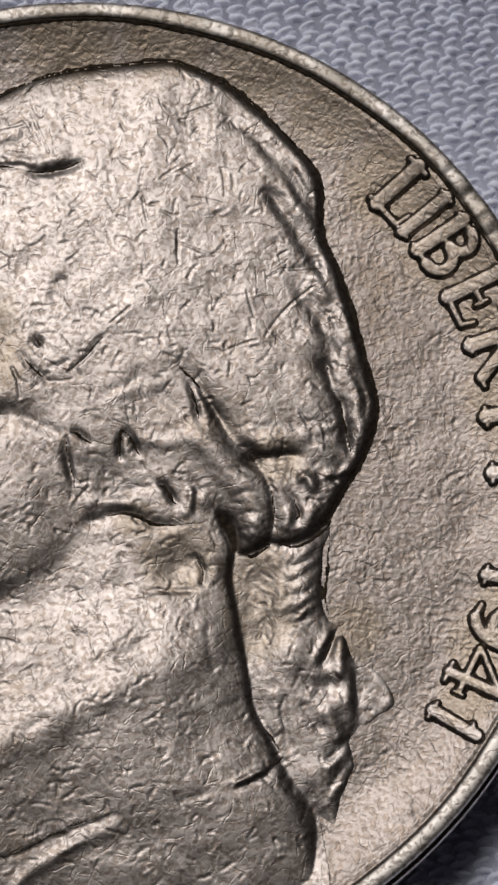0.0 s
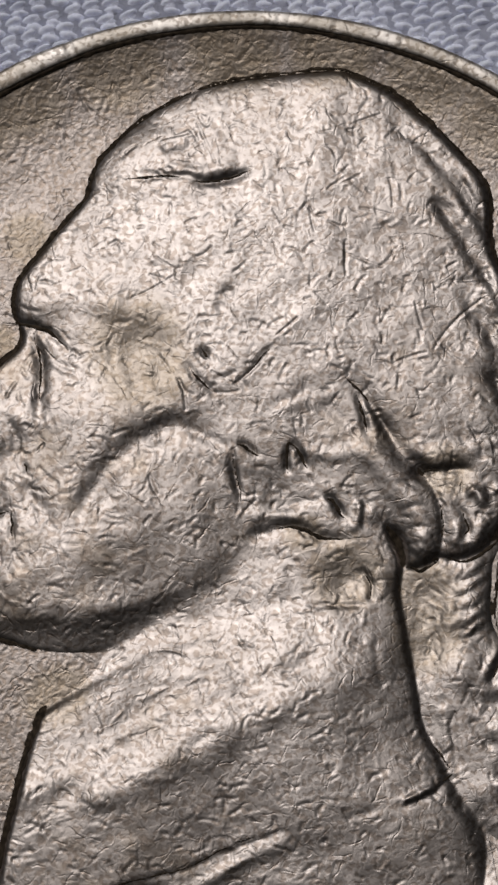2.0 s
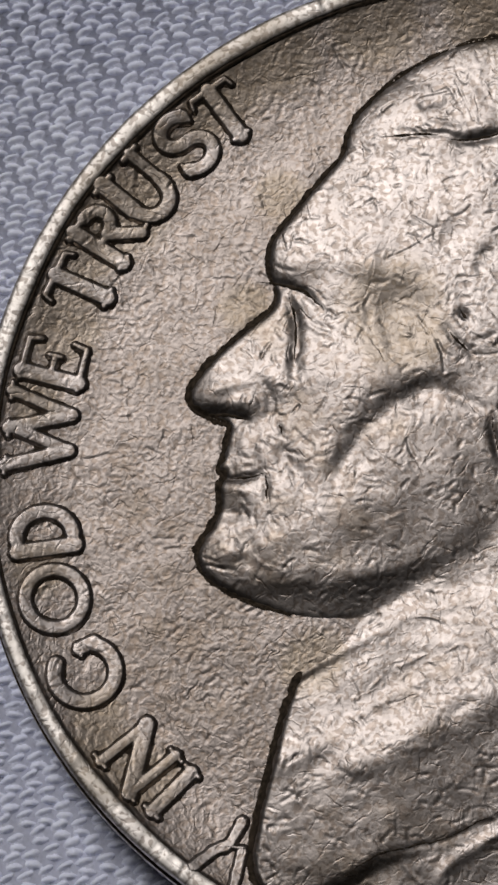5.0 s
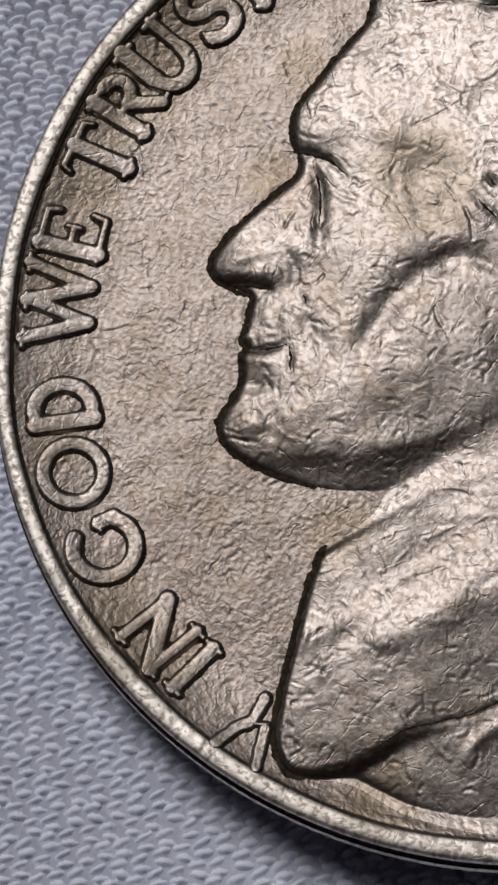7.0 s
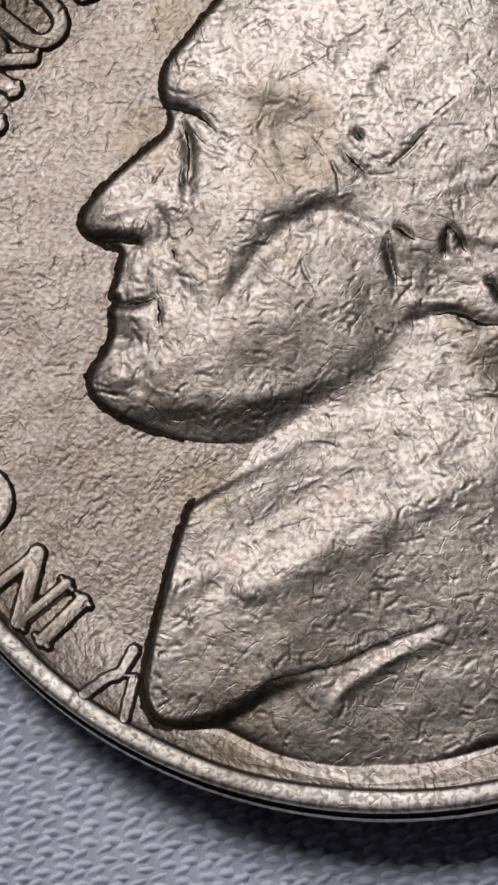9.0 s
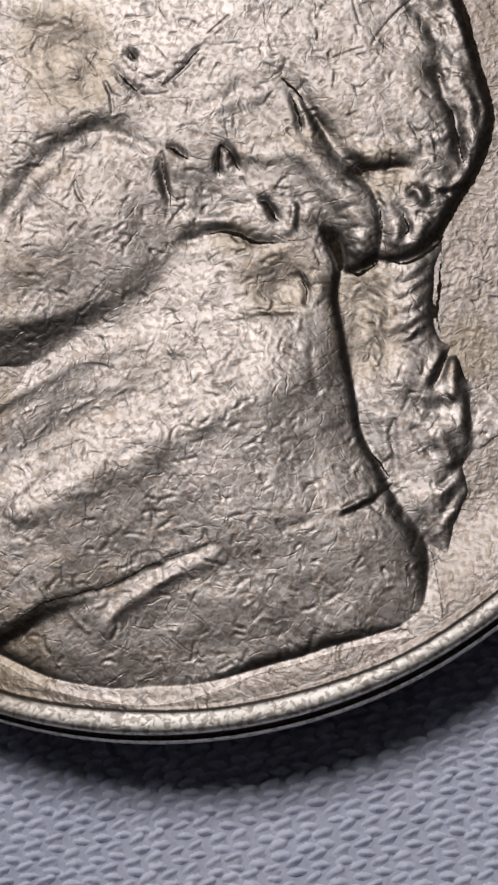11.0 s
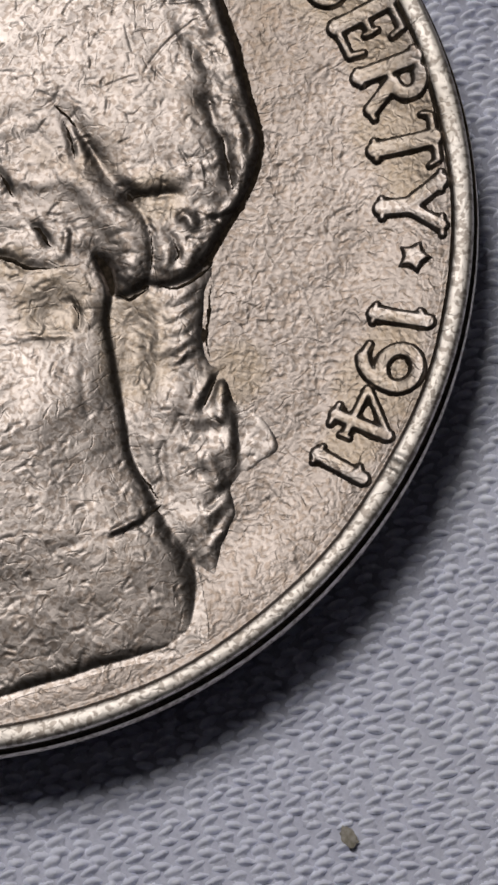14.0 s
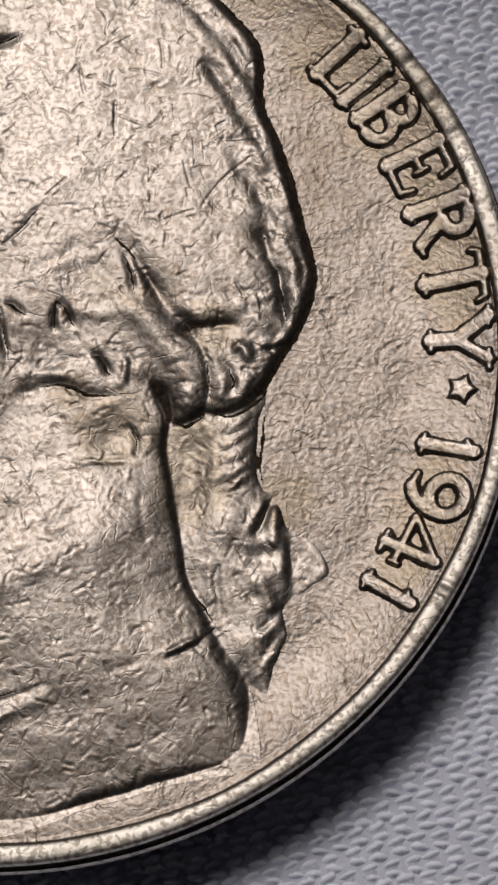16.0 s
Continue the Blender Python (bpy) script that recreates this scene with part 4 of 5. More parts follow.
    g.stroke([(2.3, -1.6), (2.45, -1.85), (2.42, -2.15)], 0.03, 0.08)
    g.stroke([(1.5, -2.37), (2.17, -2.39), (2.8, -2.38)], -0.045, 0.06)
    g.stroke([(3.0, -1.6), (3.08, -1.9), (3.05, -2.3)], 0.035, 0.12)
    # the tied queue and its ribbon
    g.blob(3.92, -2.6, -0.085, 0.38, 0.9)
    g.stroke([(4.32, -1.6), (4.42, -2.49), (4.34, -3.2)], 0.030, 0.07)
    g.stroke([(4.85, -1.3), (4.90, -2.2), (4.85, -3.0)], 0.045, 0.34)
    for y in (-1.75, -2.05, -2.38, -2.68, -2.95):
        g.stroke([(4.5, y - 0.22), (4.85, y - 0.06), (5.22, y + 0.24)], -0.030, 0.065, 0.35)
        g.stroke([(4.5, y - 0.07), (4.85, y + 0.09), (5.2, y + 0.38)], 0.020, 0.07, 0.35)
    g.stroke([(5.45, -1.24), (5.33, -1.72), (5.27, -2.52), (5.36, -2.95)], -0.06, 0.07)
    g.blob(4.75, -3.65, 0.055, 0.48, 0.42)
    g.stroke([(5.58, -3.18), (5.38, -3.62), (5.19, -4.07)], -0.095, 0.085)
    g.stroke([(5.45, -3.2), (5.25, -3.55), (5.05, -3.95)], 0.045, 0.09)
    g.stroke([(5.66, -3.35), (5.62, -3.8), (5.55, -4.3)], 0.05, 0.13)
    g.blob(5.3, -4.45, -0.05, 0.42, 0.20)
    g.stroke([(4.43, -4.4), (4.46, -5.27), (4.55, -5.8)], -0.045, 0.085)
    g.stroke([(4.28, -4.4), (4.3, -5.0), (4.42, -5.4)], 0.030, 0.08)
    g.stroke([(4.75, -4.6), (5.0, -5.0), (5.15, -5.35)], -0.035, 0.10)
    g.stroke([(5.25, -4.75), (5.45, -5.2), (5.6, -5.55)], 0.055, 0.15)
    g.stroke([(5.25, -5.9), (5.5, -5.75), (5.75, -5.45)], -0.040, 0.06)
    g.stroke([(5.25, -6.15), (5.5, -5.95), (5.76, -5.65)], 0.055, 0.09)
    g.stroke([(5.3, -6.5), (5.5, -6.2), (5.7, -5.95)], -0.03, 0.06)
    g.stroke([(5.3, -6.75), (5.48, -6.5), (5.66, -6.25)], 0.045, 0.08)
    g.stroke([(5.72, -5.24), (5.83, -5.72), (5.86, -6.11), (5.58, -6.65), (5.46, -7.3)], -0.05, 0.07)
    g.stroke([(6.09, -4.0), (6.4, -4.3), (6.60, -4.72), (6.2, -5.08), (5.95, -5.3)], 0.024, 0.13)
    g.blob(6.15, -4.5, -0.015, 0.30, 0.40)
    g.stroke([(5.85, -4.0), (5.92, -4.4), (5.88, -5.0)], -0.05, 0.09)

    X, Y = g.X, g.Y
    g.Z = np.where(outer > 0, blurred(g.Z, 0.028 / STEP), g.Z)
    Z = g.Z + field_height(X, Y) * np.where(Y < -5, 0.0, 0.8) + wear(X, Y) * 1.5 + knocks(X, Y) + scuffs.at(X, Y) * 1.3
    low = field_height(X, Y) + wear(X, Y) + 0.5 * knocks(X, Y) + scuffs.at(X, Y)
    near = np.clip(cs / 0.15, 0, 1)
    Z = np.where((cs > 0) & (Y < -6), np.maximum(Z, low + 0.012 * near), Z)
    Z = np.where(outer < 0, low + np.maximum(outer * 1.2, -0.06), Z)
    keep = (outer > -0.05) & (np.hypot(X, Y) < 10.05)
    idx = np.cumsum(keep.ravel()).reshape(keep.shape) - 1
    verts = np.stack([X[keep], Y[keep], Z[keep] + FIELD_Z], 1)
    ob = mesh_object("bust_relief", verts * MM, grid_faces(keep, idx), NICKEL, coin)
    tagged(ob, "worn raised bust in profile with tied hair and coat")
    # dirt, with painted shade, along the foot of the relief and in its deepest lines
    whole = np.where(outer < 0, low, Z)
    ragged = ragged_noise(X, Y)
    need = 0.030 - 0.014 * np.exp(-((outer / 0.2) ** 2)) + 0.008 * np.clip((Y - 5.0) / 2.0, 0, 1) + 0.02 * np.clip((-8.4 - Y) / 0.4, 0, 1) + 0.03 * np.clip((X - 4.2) / 0.3, 0, 1) * np.clip((-6.0 - Y) / 0.3, 0, 1) + 0.03 * np.clip((X - 4.5) / 0.3, 0, 1) * np.clip((-2.9 - Y) / 0.3, 0, 1) + 0.006 * (ragged - 1)
    level = blurred(whole, 0.080 / STEP) - need
    for width, line in FACE_DARK_LINES + LOCK_DARK_LINES + KNOT_DARK_LINES + COAT_DARK_LINES:
        c = spline(line)
        w = g.window(c, 0.4)
        d, _, u = to_curve(g.U[w], g.V[w], c)
        half = width * (0.3 + 0.5 * ragged[w]) * np.clip(np.minimum(u, 1 - u) * 2.6, 0.0, 1.0)
        level[w] = np.maximum(level[w], whole[w] + 0.022 * (1 - (d / np.maximum(half, 0.004)) ** 2))
    # and along the foot of the outlines
    for width, line in ((0.105, FACE), (0.075, CROWN[3:]), (0.08, BACK[-4:] + CROWN[:4]), (0.115, COAT_FRONT[4:]), (0.06, JAW[:3]), (0.045, BACK[:12])):
        c = spline(line)
        w = g.window(c, 0.3)
        d, side, u = to_curve(X[w], Y[w], c)
        half = width * (0.35 + 0.35 * ragged[w] + 0.30 * value_noise(X[w], Y[w], 0.13, 61)) * np.clip(np.minimum(u, 1 - u) * 14, 0.0, 1.0)
        level[w] = np.maximum(level[w], whole[w] + 0.022 * (1 - (d / np.maximum(half, 0.004)) ** 2))
    return dirt_and_shade(ob, X, Y, whole, level, (np.hypot(X, Y) < 10.0) & (outer > -0.5))


# ---- lettering: strokes in a box 1 high, as (half width, points) ----
def arc(cx, cy, rx, ry, a0, a1, n=14):
    return [(cx + rx * math.cos(radians(a)), cy + ry * math.sin(radians(a))) for a in np.linspace(a0, a1, n)]


GLYPHS = {}
GLYPHS["I"] = [(0.10, [(0, 0.08), (0, 0.92)]), (0.055, [(-0.14, 0.06), (0.14, 0.06)]), (0.055, [(-0.14, 0.94), (0.14, 0.94)])]
GLYPHS["N"] = [(0.075, [(-0.32, 0.05), (-0.32, 0.95)]), (0.11, [(-0.32, 0.92), (0.32, 0.08)]), (0.075, [(0.32, 0.05), (0.32, 0.95)]), (0.05, [(-0.46, 0.05), (-0.2, 0.05)]),
          (0.05, [(0.2, 0.95), (0.46, 0.95)]), (0.05, [(-0.46, 0.95), (-0.3, 0.95)])]
GLYPHS["G"] = [(0.095, arc(0, 0.5, 0.42, 0.43, 45, 320, 24)), (0.09, [(0.34, 0.2), (0.34, 0.42)]), (0.045, [(0.24, 0.44), (0.42, 0.44)])]
GLYPHS["O"] = [(0.088, arc(0, 0.5, 0.44, 0.43, 0, 360, 30))]
GLYPHS["D"] = [(0.11, [(-0.25, 0.06), (-0.25, 0.94)]), (0.075, [(-0.3, 0.06), (0.0, 0.06)]), (0.075, [(-0.3, 0.94), (0.0, 0.94)]), (0.10, arc(-0.05, 0.5, 0.42, 0.43, -90, 90, 16))]
GLYPHS["W"] = [(0.09, [(-0.56, 0.95), (-0.26, 0.06)]), (0.08, [(-0.26, 0.06), (0.0, 0.85)]), (0.09, [(0.0, 0.95), (0.27, 0.06)]), (0.08, [(0.27, 0.06), (0.56, 0.95)]),
          (0.05, [(-0.68, 0.95), (-0.44, 0.95)]), (0.05, [(-0.12, 0.95), (0.1, 0.95)]), (0.05, [(0.44, 0.95), (0.68, 0.95)])]
GLYPHS["E"] = [(0.11, [(-0.22, 0.06), (-0.22, 0.94)]), (0.06, [(-0.32, 0.06), (0.32, 0.06)]), (0.06, [(-0.32, 0.94), (0.3, 0.94)]), (0.06, [(-0.2, 0.5), (0.12, 0.5)]),
          (0.055, [(0.32, 0.06), (0.36, 0.26)]), (0.055, [(0.3, 0.94), (0.34, 0.76)]), (0.05, [(0.12, 0.4), (0.12, 0.6)])]
GLYPHS["T"] = [(0.11, [(0, 0.06), (0, 0.92)]), (0.055, [(-0.14, 0.06), (0.14, 0.06)]), (0.06, [(-0.34, 0.93), (0.34, 0.93)]), (0.045, [(-0.36, 0.93), (-0.4, 0.8)]), (0.045, [(0.36, 0.93), (0.4, 0.8)])]
GLYPHS["R"] = [(0.11, [(-0.25, 0.06), (-0.25, 0.94)]), (0.055, [(-0.36, 0.06), (-0.13, 0.06)]), (0.065, [(-0.38, 0.94), (0.0, 0.94)]), (0.09, arc(0.0, 0.72, 0.26, 0.215, -90, 90, 12)),
          (0.065, [(-0.25, 0.5), (0.0, 0.5)]), (0.09, [(0.02, 0.48), (0.3, 0.08)]), (0.055, [(0.28, 0.06), (0.45, 0.08)])]
GLYPHS["U"] = [(0.11, [(-0.3, 0.94), (-0.3, 0.4)]), (0.09, arc(0.0, 0.4, 0.30, 0.33, 180, 360, 14)), (0.07, [(0.3, 0.4), (0.3, 0.94)]), (0.055, [(-0.46, 0.94), (-0.14, 0.94)]), (0.055, [(0.17, 0.94), (0.43, 0.94)])]
GLYPHS["S"] = [(0.095, arc(0.0, 0.72, 0.28, 0.21, 30, 255, 16) + arc(0.0, 0.28, 0.3, 0.23, 80, -150, 16)), (0.05, [(0.28, 0.92), (0.28, 0.72)]), (0.05, [(-0.3, 0.08), (-0.3, 0.28)])]
GLYPHS["L"] = [(0.11, [(-0.2, 0.06), (-0.2, 0.94)]), (0.06, [(-0.4, 0.94), (0.0, 0.94)]), (0.065, [(-0.36, 0.06), (0.32, 0.06)]), (0.055, [(0.32, 0.06), (0.36, 0.3)])]
GLYPHS["B"] = [(0.11, [(-0.25, 0.06), (-0.25, 0.94)]), (0.06, [(-0.38, 0.06), (0.05, 0.06)]), (0.06, [(-0.38, 0.94), (0.05, 0.94)]), (0.085, arc(0.02, 0.73, 0.25, 0.2, -90, 90, 12)),
          (0.09, arc(0.05, 0.29, 0.29, 0.23, -90, 90, 12)), (0.055, [(-0.25, 0.52), (0.05, 0.52)])]
GLYPHS["Y"] = [(0.105, [(0, 0.06), (0, 0.45)]), (0.10, [(0, 0.45), (-0.34, 0.93)]), (0.075, [(0, 0.45), (0.34, 0.93)]), (0.055, [(-0.14, 0.06), (0.14, 0.06)]), (0.05, [(-0.48, 0.94), (-0.2, 0.94)]), (0.05, [(0.2, 0.94), (0.48, 0.94)])]
GLYPHS["1"] = [(0.10, [(0, 0.06), (0, 0.94)]), (0.055, [(-0.15, 0.06), (0.15, 0.06)]), (0.055, [(0, 0.92), (-0.16, 0.78)])]
GLYPHS["9"] = [(0.09, arc(0.0, 0.66, 0.3, 0.28, 0, 360, 24)), (0.085, arc(-0.1, 0.62, 0.4, 0.56, -2, -78, 12)), (0.06, [(0.0, 0.06), (-0.24, 0.1)])]
GLYPHS["4"] = [(0.08, [(0.1, 0.06), (0.1, 0.95)]), (0.06, [(0.08, 0.94), (-0.46, 0.36)]), (0.065, [(-0.46, 0.34), (0.34, 0.34)]), (0.055, [(-0.06, 0.05), (0.26, 0.05)]), (0.045, [(0.36, 0.26), (0.36, 0.42)])]

# character, bearing of its middle in degrees clockwise from the top, radius of its foot, of its head, width
MOTTO = [
    ("I", -137.1, 8.58, 9.86, 1.0), ("N", -131.2, 8.58, 9.92, 1.0), ("G", -118.4, 8.46, 9.88, 1.0), ("O", -108.2, 8.50, 9.86, 1.0), ("D", -99.7, 8.44, 9.76, 0.95),
    ("W", -86.2, 8.44, 9.84, 1.0), ("E", -77.2, 8.44, 9.78, 1.0), ("T", -66.4, 8.45, 9.80, 1.0), ("R", -58.8, 8.50, 9.84, 1.0), ("U", -51.5, 8.42, 9.92, 0.95),
    ("S", -43.0, 8.50, 9.86, 0.95), ("T", -36.7, 8.50, 9.84, 0.9),
]
LEGEND = [
    ("L", 49.8, 8.70, 10.0, 0.9), ("I", 53.6, 8.70, 10.02, 0.8), ("B", 58.8, 8.72, 10.0, 0.9), ("E", 66.5, 8.74, 10.05, 0.95), ("R", 74.3, 8.76, 10.08, 1.0), ("T", 82.3, 8.70, 10.05, 1.0),
    ("Y", 90.1, 8.72, 10.05, 1.0), ("*", 96.4, 9.20, 9.72, 1.0), ("1", 104.0, 8.80, 10.0, 1.0), ("9", 110.0, 8.80, 10.08, 1.0), ("4", 117.1, 8.76, 10.02, 1.0), ("1", 123.4, 8.86, 10.02, 1.0),
]


def glyph_depth(char, size, wide, U, V):
    """How far inside the strokes of a character a place lies; outside: minus."""
    if char == "*":
        tips = np.array([((0.72, 0.44)[k % 2] * math.sin(radians(36 * k)), 0.5 + (0.72, 0.44)[k % 2] * math.cos(radians(36 * k))) for k in range(10)]) * size
        d, _, _ = to_curve(U, V, tips, True)
        return np.where(inside(U, V, tips), d, -d)
    s = np.full(U.shape, -9.0)
    for half, pts in GLYPHS[char]:
        d, _, _ = to_curve(U, V, np.array(pts) * (size * wide, size))
        s = np.maximum(s, half * size * 1.15 + (0.045 if half >= 0.07 else 0.022) - d)
    return s


def letter(coin, scuffs, char, bearing, foot, top, wide):
    size = top - foot
    step = 0.022
    us, vs = np.arange(-0.72 * size * wide - 0.2, 0.72 * size * wide + 0.2, step), np.arange(-0.24, size + 0.24, step)
    U, V = np.meshgrid(us, vs)
    s = glyph_depth(char, size, wide, U, V)
    b = radians(bearing)
    X = (V + foot) * math.sin(b) + U * math.cos(b)
    Y = (V + foot) * math.cos(b) - U * math.sin(b)
    base = field_height(X, Y) + wear(X, Y) + 0.5 * knocks(X, Y) + scuffs.at(X, Y)
    k = np.clip(s / 0.06, 0, 1)
    Z = base + np.where(s < 0, np.maximum(s * 1.2, -0.05), 0.085 * (k * 0.75 + 0.25 * k * k * (3 - 2 * k)) + 0.012 * np.clip(s / 0.14, 0, 1))
    keep = (s > -0.045) & (np.hypot(X, Y) < 10.3)
    idx = np.cumsum(keep.ravel()).reshape(keep.shape) - 1
    verts = np.stack([X[keep], Y[keep], Z[keep] + FIELD_Z], 1)
    name = "star" if char == "*" else "digit" if char.isdigit() else "letter"
    ob = mesh_object(name, verts * MM, grid_faces(keep, idx)[:, ::-1], NICKEL, coin)
    whole = np.where(s < 0, base, Z)
    # dark fill round the strokes: dirt plus the shade of their walls
    level = blurred(whole, 0.055 / step) - 0.024 - 0.008 * (ragged_noise(X, Y) - 1)
    dirt_and_shade(ob, X, Y, whole, level, (np.hypot(X, Y) < 10.06) & (s > -0.3), True)
    return ob


SCUFFS = Scuffs()
coin = tagged(new("coin"), "worn silver-grey nickel coin with brown toning lying on cloth", "coin")
coin_body(coin, SCUFFS)
bust(coin, SCUFFS)
for row in MOTTO + LEGEND:
    letter(coin, SCUFFS, *row)


def small_mark(points, half):
    """A small raised bar of the unreadable mark by the coat's tip."""
    line = np.array(points)
    g = Relief(line[:, 0].min() - 0.3, line[:, 0].max() + 0.3, line[:, 1].min() - 0.3, line[:, 1].max() + 0.3, 0.02)
    d, _, _ = to_curve(g.X, g.Y, spline(points))
    s = half * (0.8 + 0.2 * ragged_noise(g.X, g.Y)) - d
    base = field_height(g.X, g.Y) + wear(g.X, g.Y) + 0.5 * knocks(g.X, g.Y)
    Z = base + np.where(s < 0, s, 0.07 * np.clip(s / 0.07, 0, 1) ** 0.8)
    keep = s > -0.04
    idx = np.cumsum(keep.ravel()).reshape(keep.shape) - 1
    return mesh_object("mark", np.stack([g.X[keep], g.Y[keep], Z[keep] + FIELD_Z], 1) * MM, grid_faces(keep, idx), NICKEL, coin)


small_mark([(-4.89, -7.34), (-5.13, -7.77), (-5.38, -7.89), (-5.81, -8.25)], 0.16)
small_mark([(-5.43, -7.85), (-5.13, -7.83), (-4.84, -7.85)], 0.09)
small_mark([(-4.88, -7.94), (-4.96, -8.32), (-5.03, -8.71)], 0.15)


# ---- the cloth ----
def weave(x, y):
    """Height of a plain-woven cloth: in each cell a slanting float and a flat one under it."""
    a, b = np.array([0.425, 0.095]), np.array([-0.10, -0.42])
    det = a[0] * b[1] - a[1] * b[0]
    s, t = (x * b[1] - y * b[0]) / det, (a[0] * y - a[1] * x) / det
    s = s + 0.10 * np.sin(0.9 * x + 0.5 * y) + 0.06 * np.sin(2.1 * y - 0.7 * x)
    t = t + 0.08 * np.sin(1.1 * y + 0.4 * x) + 0.05 * np.sin(2.6 * x)
    si, tj = np.floor(s).astype(int), np.floor(t).astype(int)
    rng = np.random.default_rng(11)
    tab = rng.uniform(-1, 1, (97, 89, 5))
    # upright cords, and over them in each cell two floats
    c = s - si - 0.5
    z = -0.170 - 0.09 * (2 * c) ** 2 - 0.05 * np.cos(6.2832 * t) + 0.020 * value_noise(x, y, 0.11, 31) + 0.02 * value_noise(x, y, 0.45, 33)
    weft = np.zeros(x.shape, bool)
    for di in (-1, 0, 1):
        for dj in (-1, 0, 1):
            i, j = si + di, tj + dj
            q = tab[i % 97, j % 89]
            ds, dt = s - i - 0.5 - 0.09 * q[..., 0], t - j - 0.5 - 0.08 * q[..., 1]
            px, py = ds * a[0] + dt * b[0], ds * a[1] + dt * b[1]
            for cx, cy, turn, rx, ry, top in ((-0.035, 0.112, 24.0, 0.190, 0.084, 0.0), (0.035, -0.090, 2.0, 0.190, 0.084, -0.008)):
                ang = np.radians(turn + 9 * q[..., 2])
                u, v = px - cx, py - cy
                e = ((u * np.cos(ang) + v * np.sin(ang)) / rx) ** 2 + ((v * np.cos(ang) - u * np.sin(ang)) / (ry * (1 + 0.20 * q[..., 3]))) ** 2
                up = np.where(e < 1.2, top - 0.020 * (1 + q[..., 4]) - 0.125 * e + 0.016 * value_noise(x, y, 0.09, 34), -1.0)
                weft |= up > z
                z = np.maximum(z, up)
    return z + 0.006 * value_noise(x + y, y - x, 0.06, 32) - 0.006, weft


def cloth():
    step, x0, x1, y0, y1 = 0.028, -12.2, 12.8, -14.8, 12.8
    X, Y = np.meshgrid(np.arange(x0, x1 + step, step), np.arange(y0, y1 + step, step))
    keep = np.hypot(X, Y) > 9.0
    Z = np.full(X.shape, -0.1)
    over = np.zeros(X.shape, bool)
    Z[keep], over[keep] = weave(X[keep], Y[keep])
    idx = np.cumsum(keep.ravel()).reshape(keep.shape) - 1
    verts = np.stack([X[keep], Y[keep], Z[keep]], 1)
    faces = grid_faces(keep, idx)
    # the rest of the cloth, past what can be told apart, and the backing under it
    n = len(verts)
    e = np.array([[-420, -330], [420, -330], [420, 330], [-420, 330]], float)
    h = np.array([[x0, y0], [x1, y0], [x1, y1], [x0, y1]]) + np.array([[1, 1], [-1, 1], [-1, -1], [1, -1]]) * 0.1
    ring = np.concatenate([np.c_[e, np.full(4, -0.08)], np.c_[h, np.full(4, -0.08)], np.c_[h, np.full(4, -0.16)], np.c_[e, np.full(4, -0.6)]])
    k = np.arange(4)
    k2 = (k + 1) % 4
    more = np.concatenate([np.stack([n + k, n + k2, n + 4 + k2, n + 4 + k], 1), np.stack([n + 4 + k, n + 4 + k2, n + 8 + k2, n + 8 + k], 1), np.array([[n + 8, n + 9, n + 10, n + 11]]),
                           np.stack([n + 12 + k, n + 12 + k2, n + k2, n + k], 1), np.array([[n + 15, n + 14, n + 13, n + 12]])])
    ob = mesh_object("tablecloth", np.concatenate([verts, ring]) * MM, np.concatenate([faces, more]), SHADED_WARP)
    ob.data.materials.append(WEFT)
    yarns = np.zeros(len(faces) + len(more), np.int32)
    yarns[:len(faces)] = over[keep][faces].sum(1) > 1
    ob.data.polygons.foreach_set("material_index", yarns)
    return tagged(ob, "grey-blue plain-woven cotton cloth spread over a table", "cloth")


def crumb(x, y):
    bm = bmesh.new()
    bmesh.ops.create_icosphere(bm, subdivisions=3, radius=1.0)
    for v in bm.verts:
        n = 1 + 0.45 * noise.noise(v.co * 1.7) + 0.3 * noise.noise(v.co * 4.1)
        v.co = Vector((v.co.x * 0.14 * n, v.co.y * 0.20 * n, v.co.z * 0.035 * n)) * MM
    me = bpy.data.meshes.new("crumb")
    bm.to_mesh(me)
    bm.free()
    me.materials.append(CRUMB)
    ob = new("crumb", me)
    ob.matrix_world = pose(x * MM, y * MM, -0.03 * MM, 0, 0, 35)
    return tagged(ob, "tiny olive-brown crumb lying on the woven cloth", "crumb")


cloth()
crumb(7.79, -12.05)

# ---- the unseen room, added to close the place and keep reflections dark ----
FLOOR_Z, ROOM_X, ROOM_S, WALL_N = -0.75, 1.8, -2.4, 1.9
TH = 0.12


def boxes(name, spans, mat):
    """One mesh of several butting slabs."""
    bm = bmesh.new()
    for lo, hi in spans:
        for v in bmesh.ops.create_cube(bm, size=1.0)["verts"]:
            v.co = [l + (c + 0.5) * (h - l) for c, l, h in zip(v.co, lo, hi)]
    me = bpy.data.meshes.new(name)
    bm.to_mesh(me)
    bm.free()
    me.materials.append(mat)
    return new(name, me)


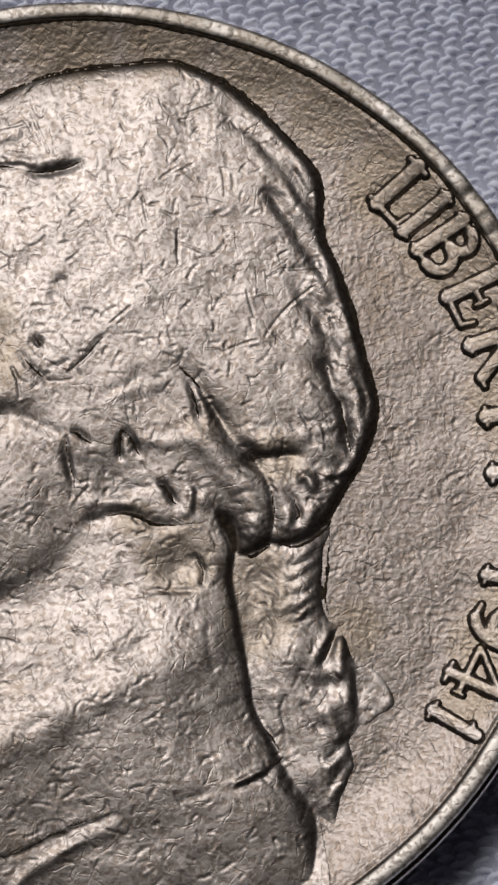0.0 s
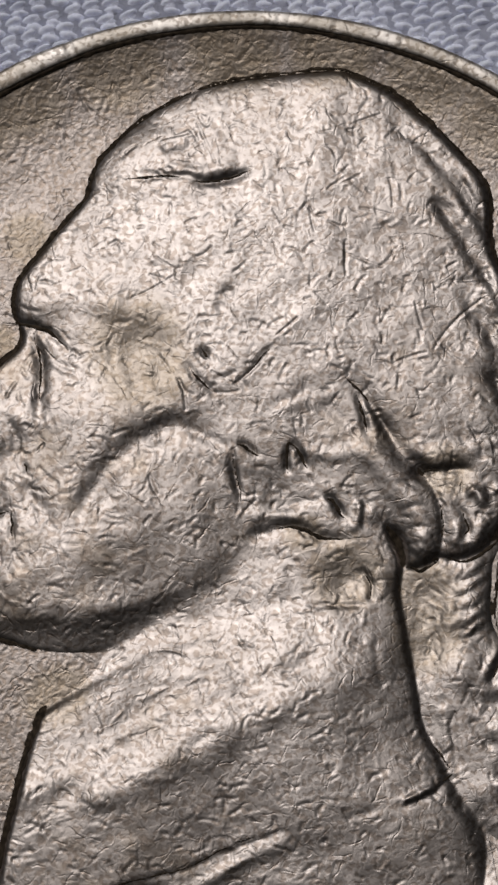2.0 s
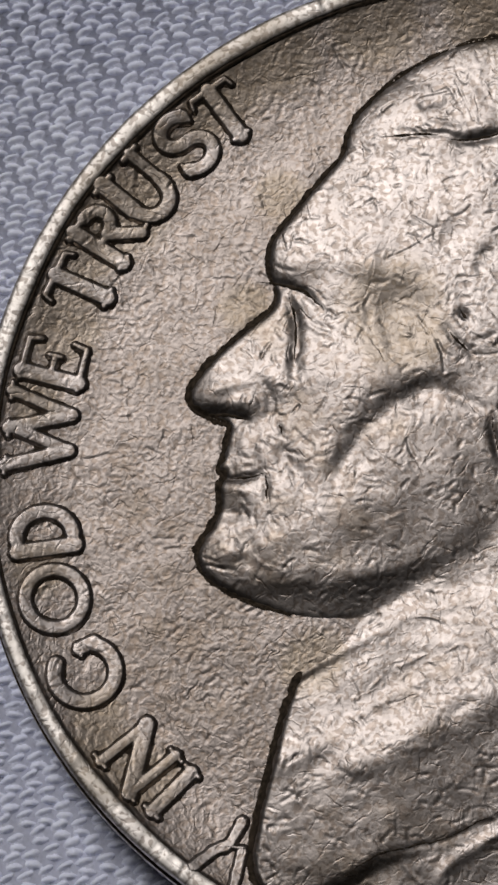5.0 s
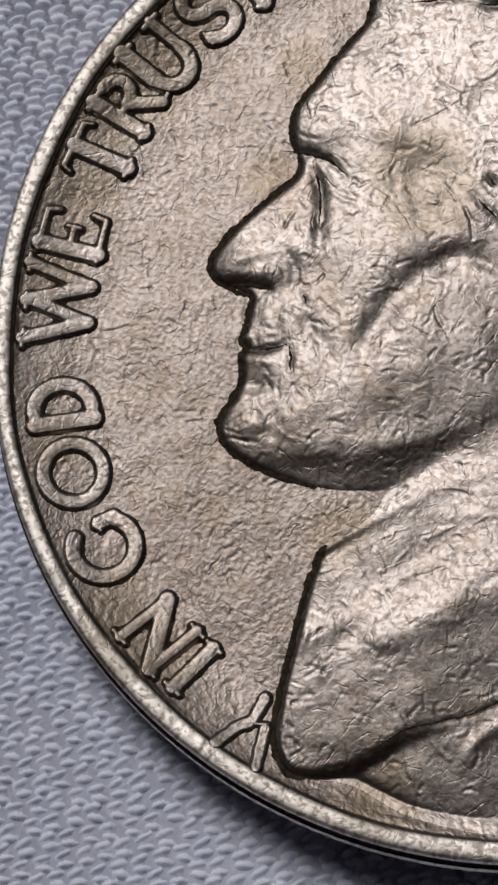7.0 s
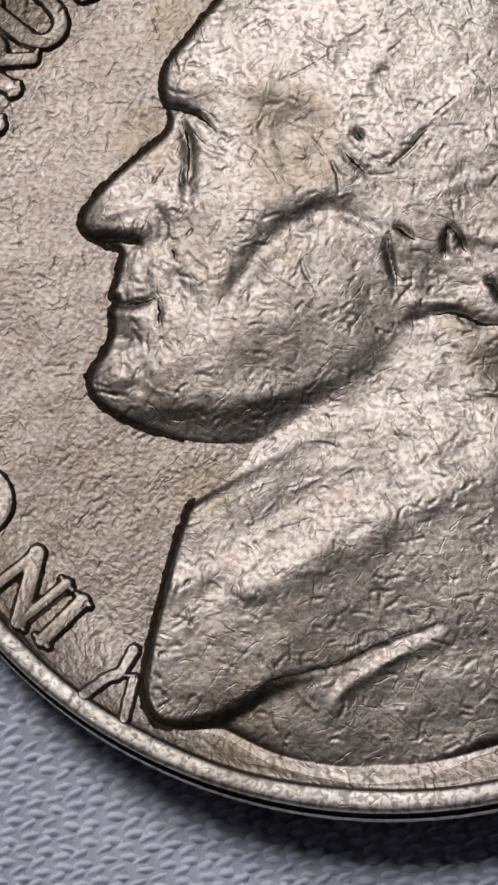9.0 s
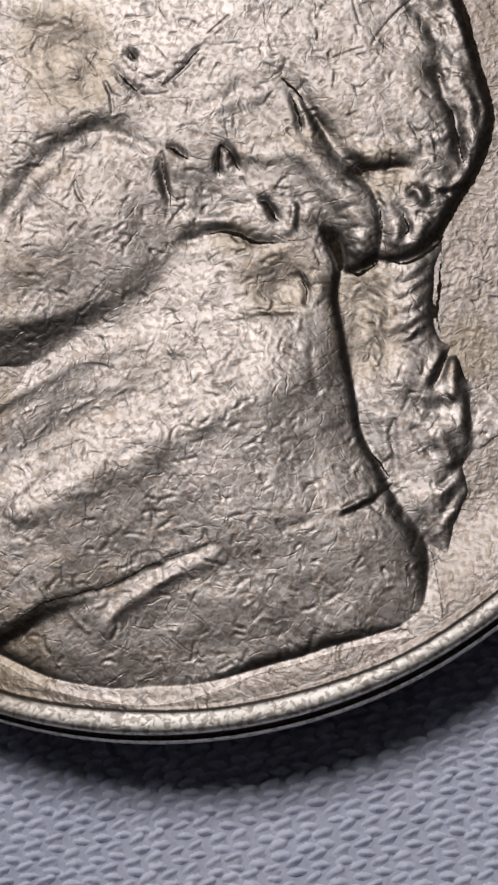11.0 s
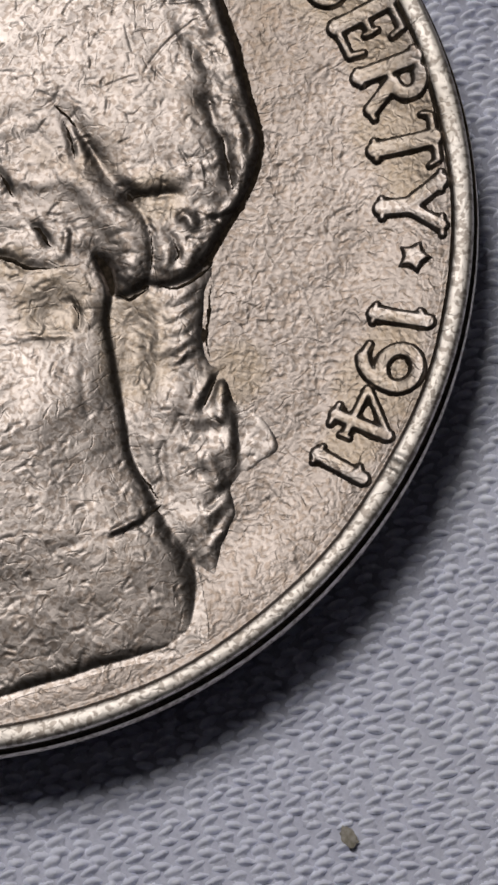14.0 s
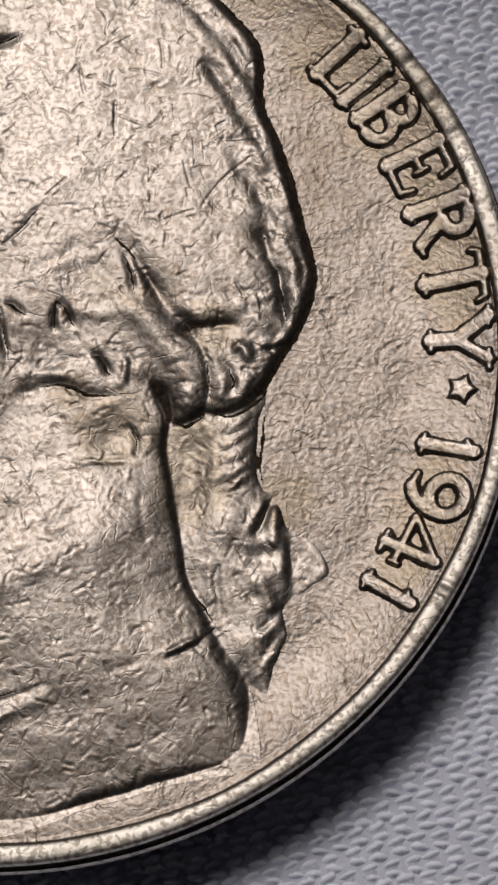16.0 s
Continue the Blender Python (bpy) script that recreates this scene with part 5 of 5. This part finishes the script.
tagged(box("floor", (-ROOM_X, ROOM_S, FLOOR_Z - 0.1), (ROOM_X, WALL_N, FLOOR_Z), BOARDS), "brown wooden board floor under the table", "floor", kind="structure")
c0, c1 = CEIL_Z, CEIL_Z + 0.1
slabs = [((-ROOM_X, ROOM_S, c0), (SKY_X0, WALL_N, c1)), ((SKY_X1, ROOM_S, c0), (ROOM_X, WALL_N, c1)), ((SKY_X0, ROOM_S, c0), (SKY_X1, SKY_Y0, c1)), ((SKY_X0, SKY_Y1, c0), (SKY_X1, WALL_N, c1))]
tagged(boxes("ceiling", slabs, PLASTER), "unseen dark blue-grey plaster ceiling with an added roof window", "ceiling", kind="structure")
for side, lo, hi in (("south", (-ROOM_X, ROOM_S - TH), (ROOM_X, ROOM_S)), ("north", (-ROOM_X, WALL_N), (ROOM_X, WALL_N + TH)), ("east", (ROOM_X, ROOM_S - TH), (ROOM_X + TH, WALL_N + TH)),
                     ("west", (-ROOM_X - TH, ROOM_S - TH), (-ROOM_X, WALL_N + TH))):
    tagged(box("wall_" + side, (*lo, FLOOR_Z - 0.1), (*hi, c1), PLASTER), "unseen dark blue-grey plaster wall added round the table", "wall", kind="structure")
# frame of the added window, out of view
window = tagged(new("window_1"), "unseen white painted roof window frame, added in the ceiling", "window", kind="structure")
fw = 0.04
for lo, hi in (((SKY_X0, SKY_Y0), (SKY_X0 + fw, SKY_Y1)), ((SKY_X1 - fw, SKY_Y0), (SKY_X1, SKY_Y1)), ((SKY_X0 + fw, SKY_Y0), (SKY_X1 - fw, SKY_Y0 + fw)), ((SKY_X0 + fw, SKY_Y1 - fw), (SKY_X1 - fw, SKY_Y1))):
    box("window_frame", (*lo, c0 + 0.04), (*hi, c0 + 0.09), PAINT, window, 0.004)

table = tagged(new("table"), "oiled oak table under the cloth", "table")
box("tabletop", (-0.45, -0.36, -0.031), (0.45, 0.36, -0.001), OAK, table, 0.004)
for sx in (-1, 1):
    for sy in (-1, 1):
        cx, cy = sx * 0.39, sy * 0.30
        box("leg", (cx - 0.03, cy - 0.03, FLOOR_Z), (cx + 0.03, cy + 0.03, -0.031), OAK, table, 0.004)
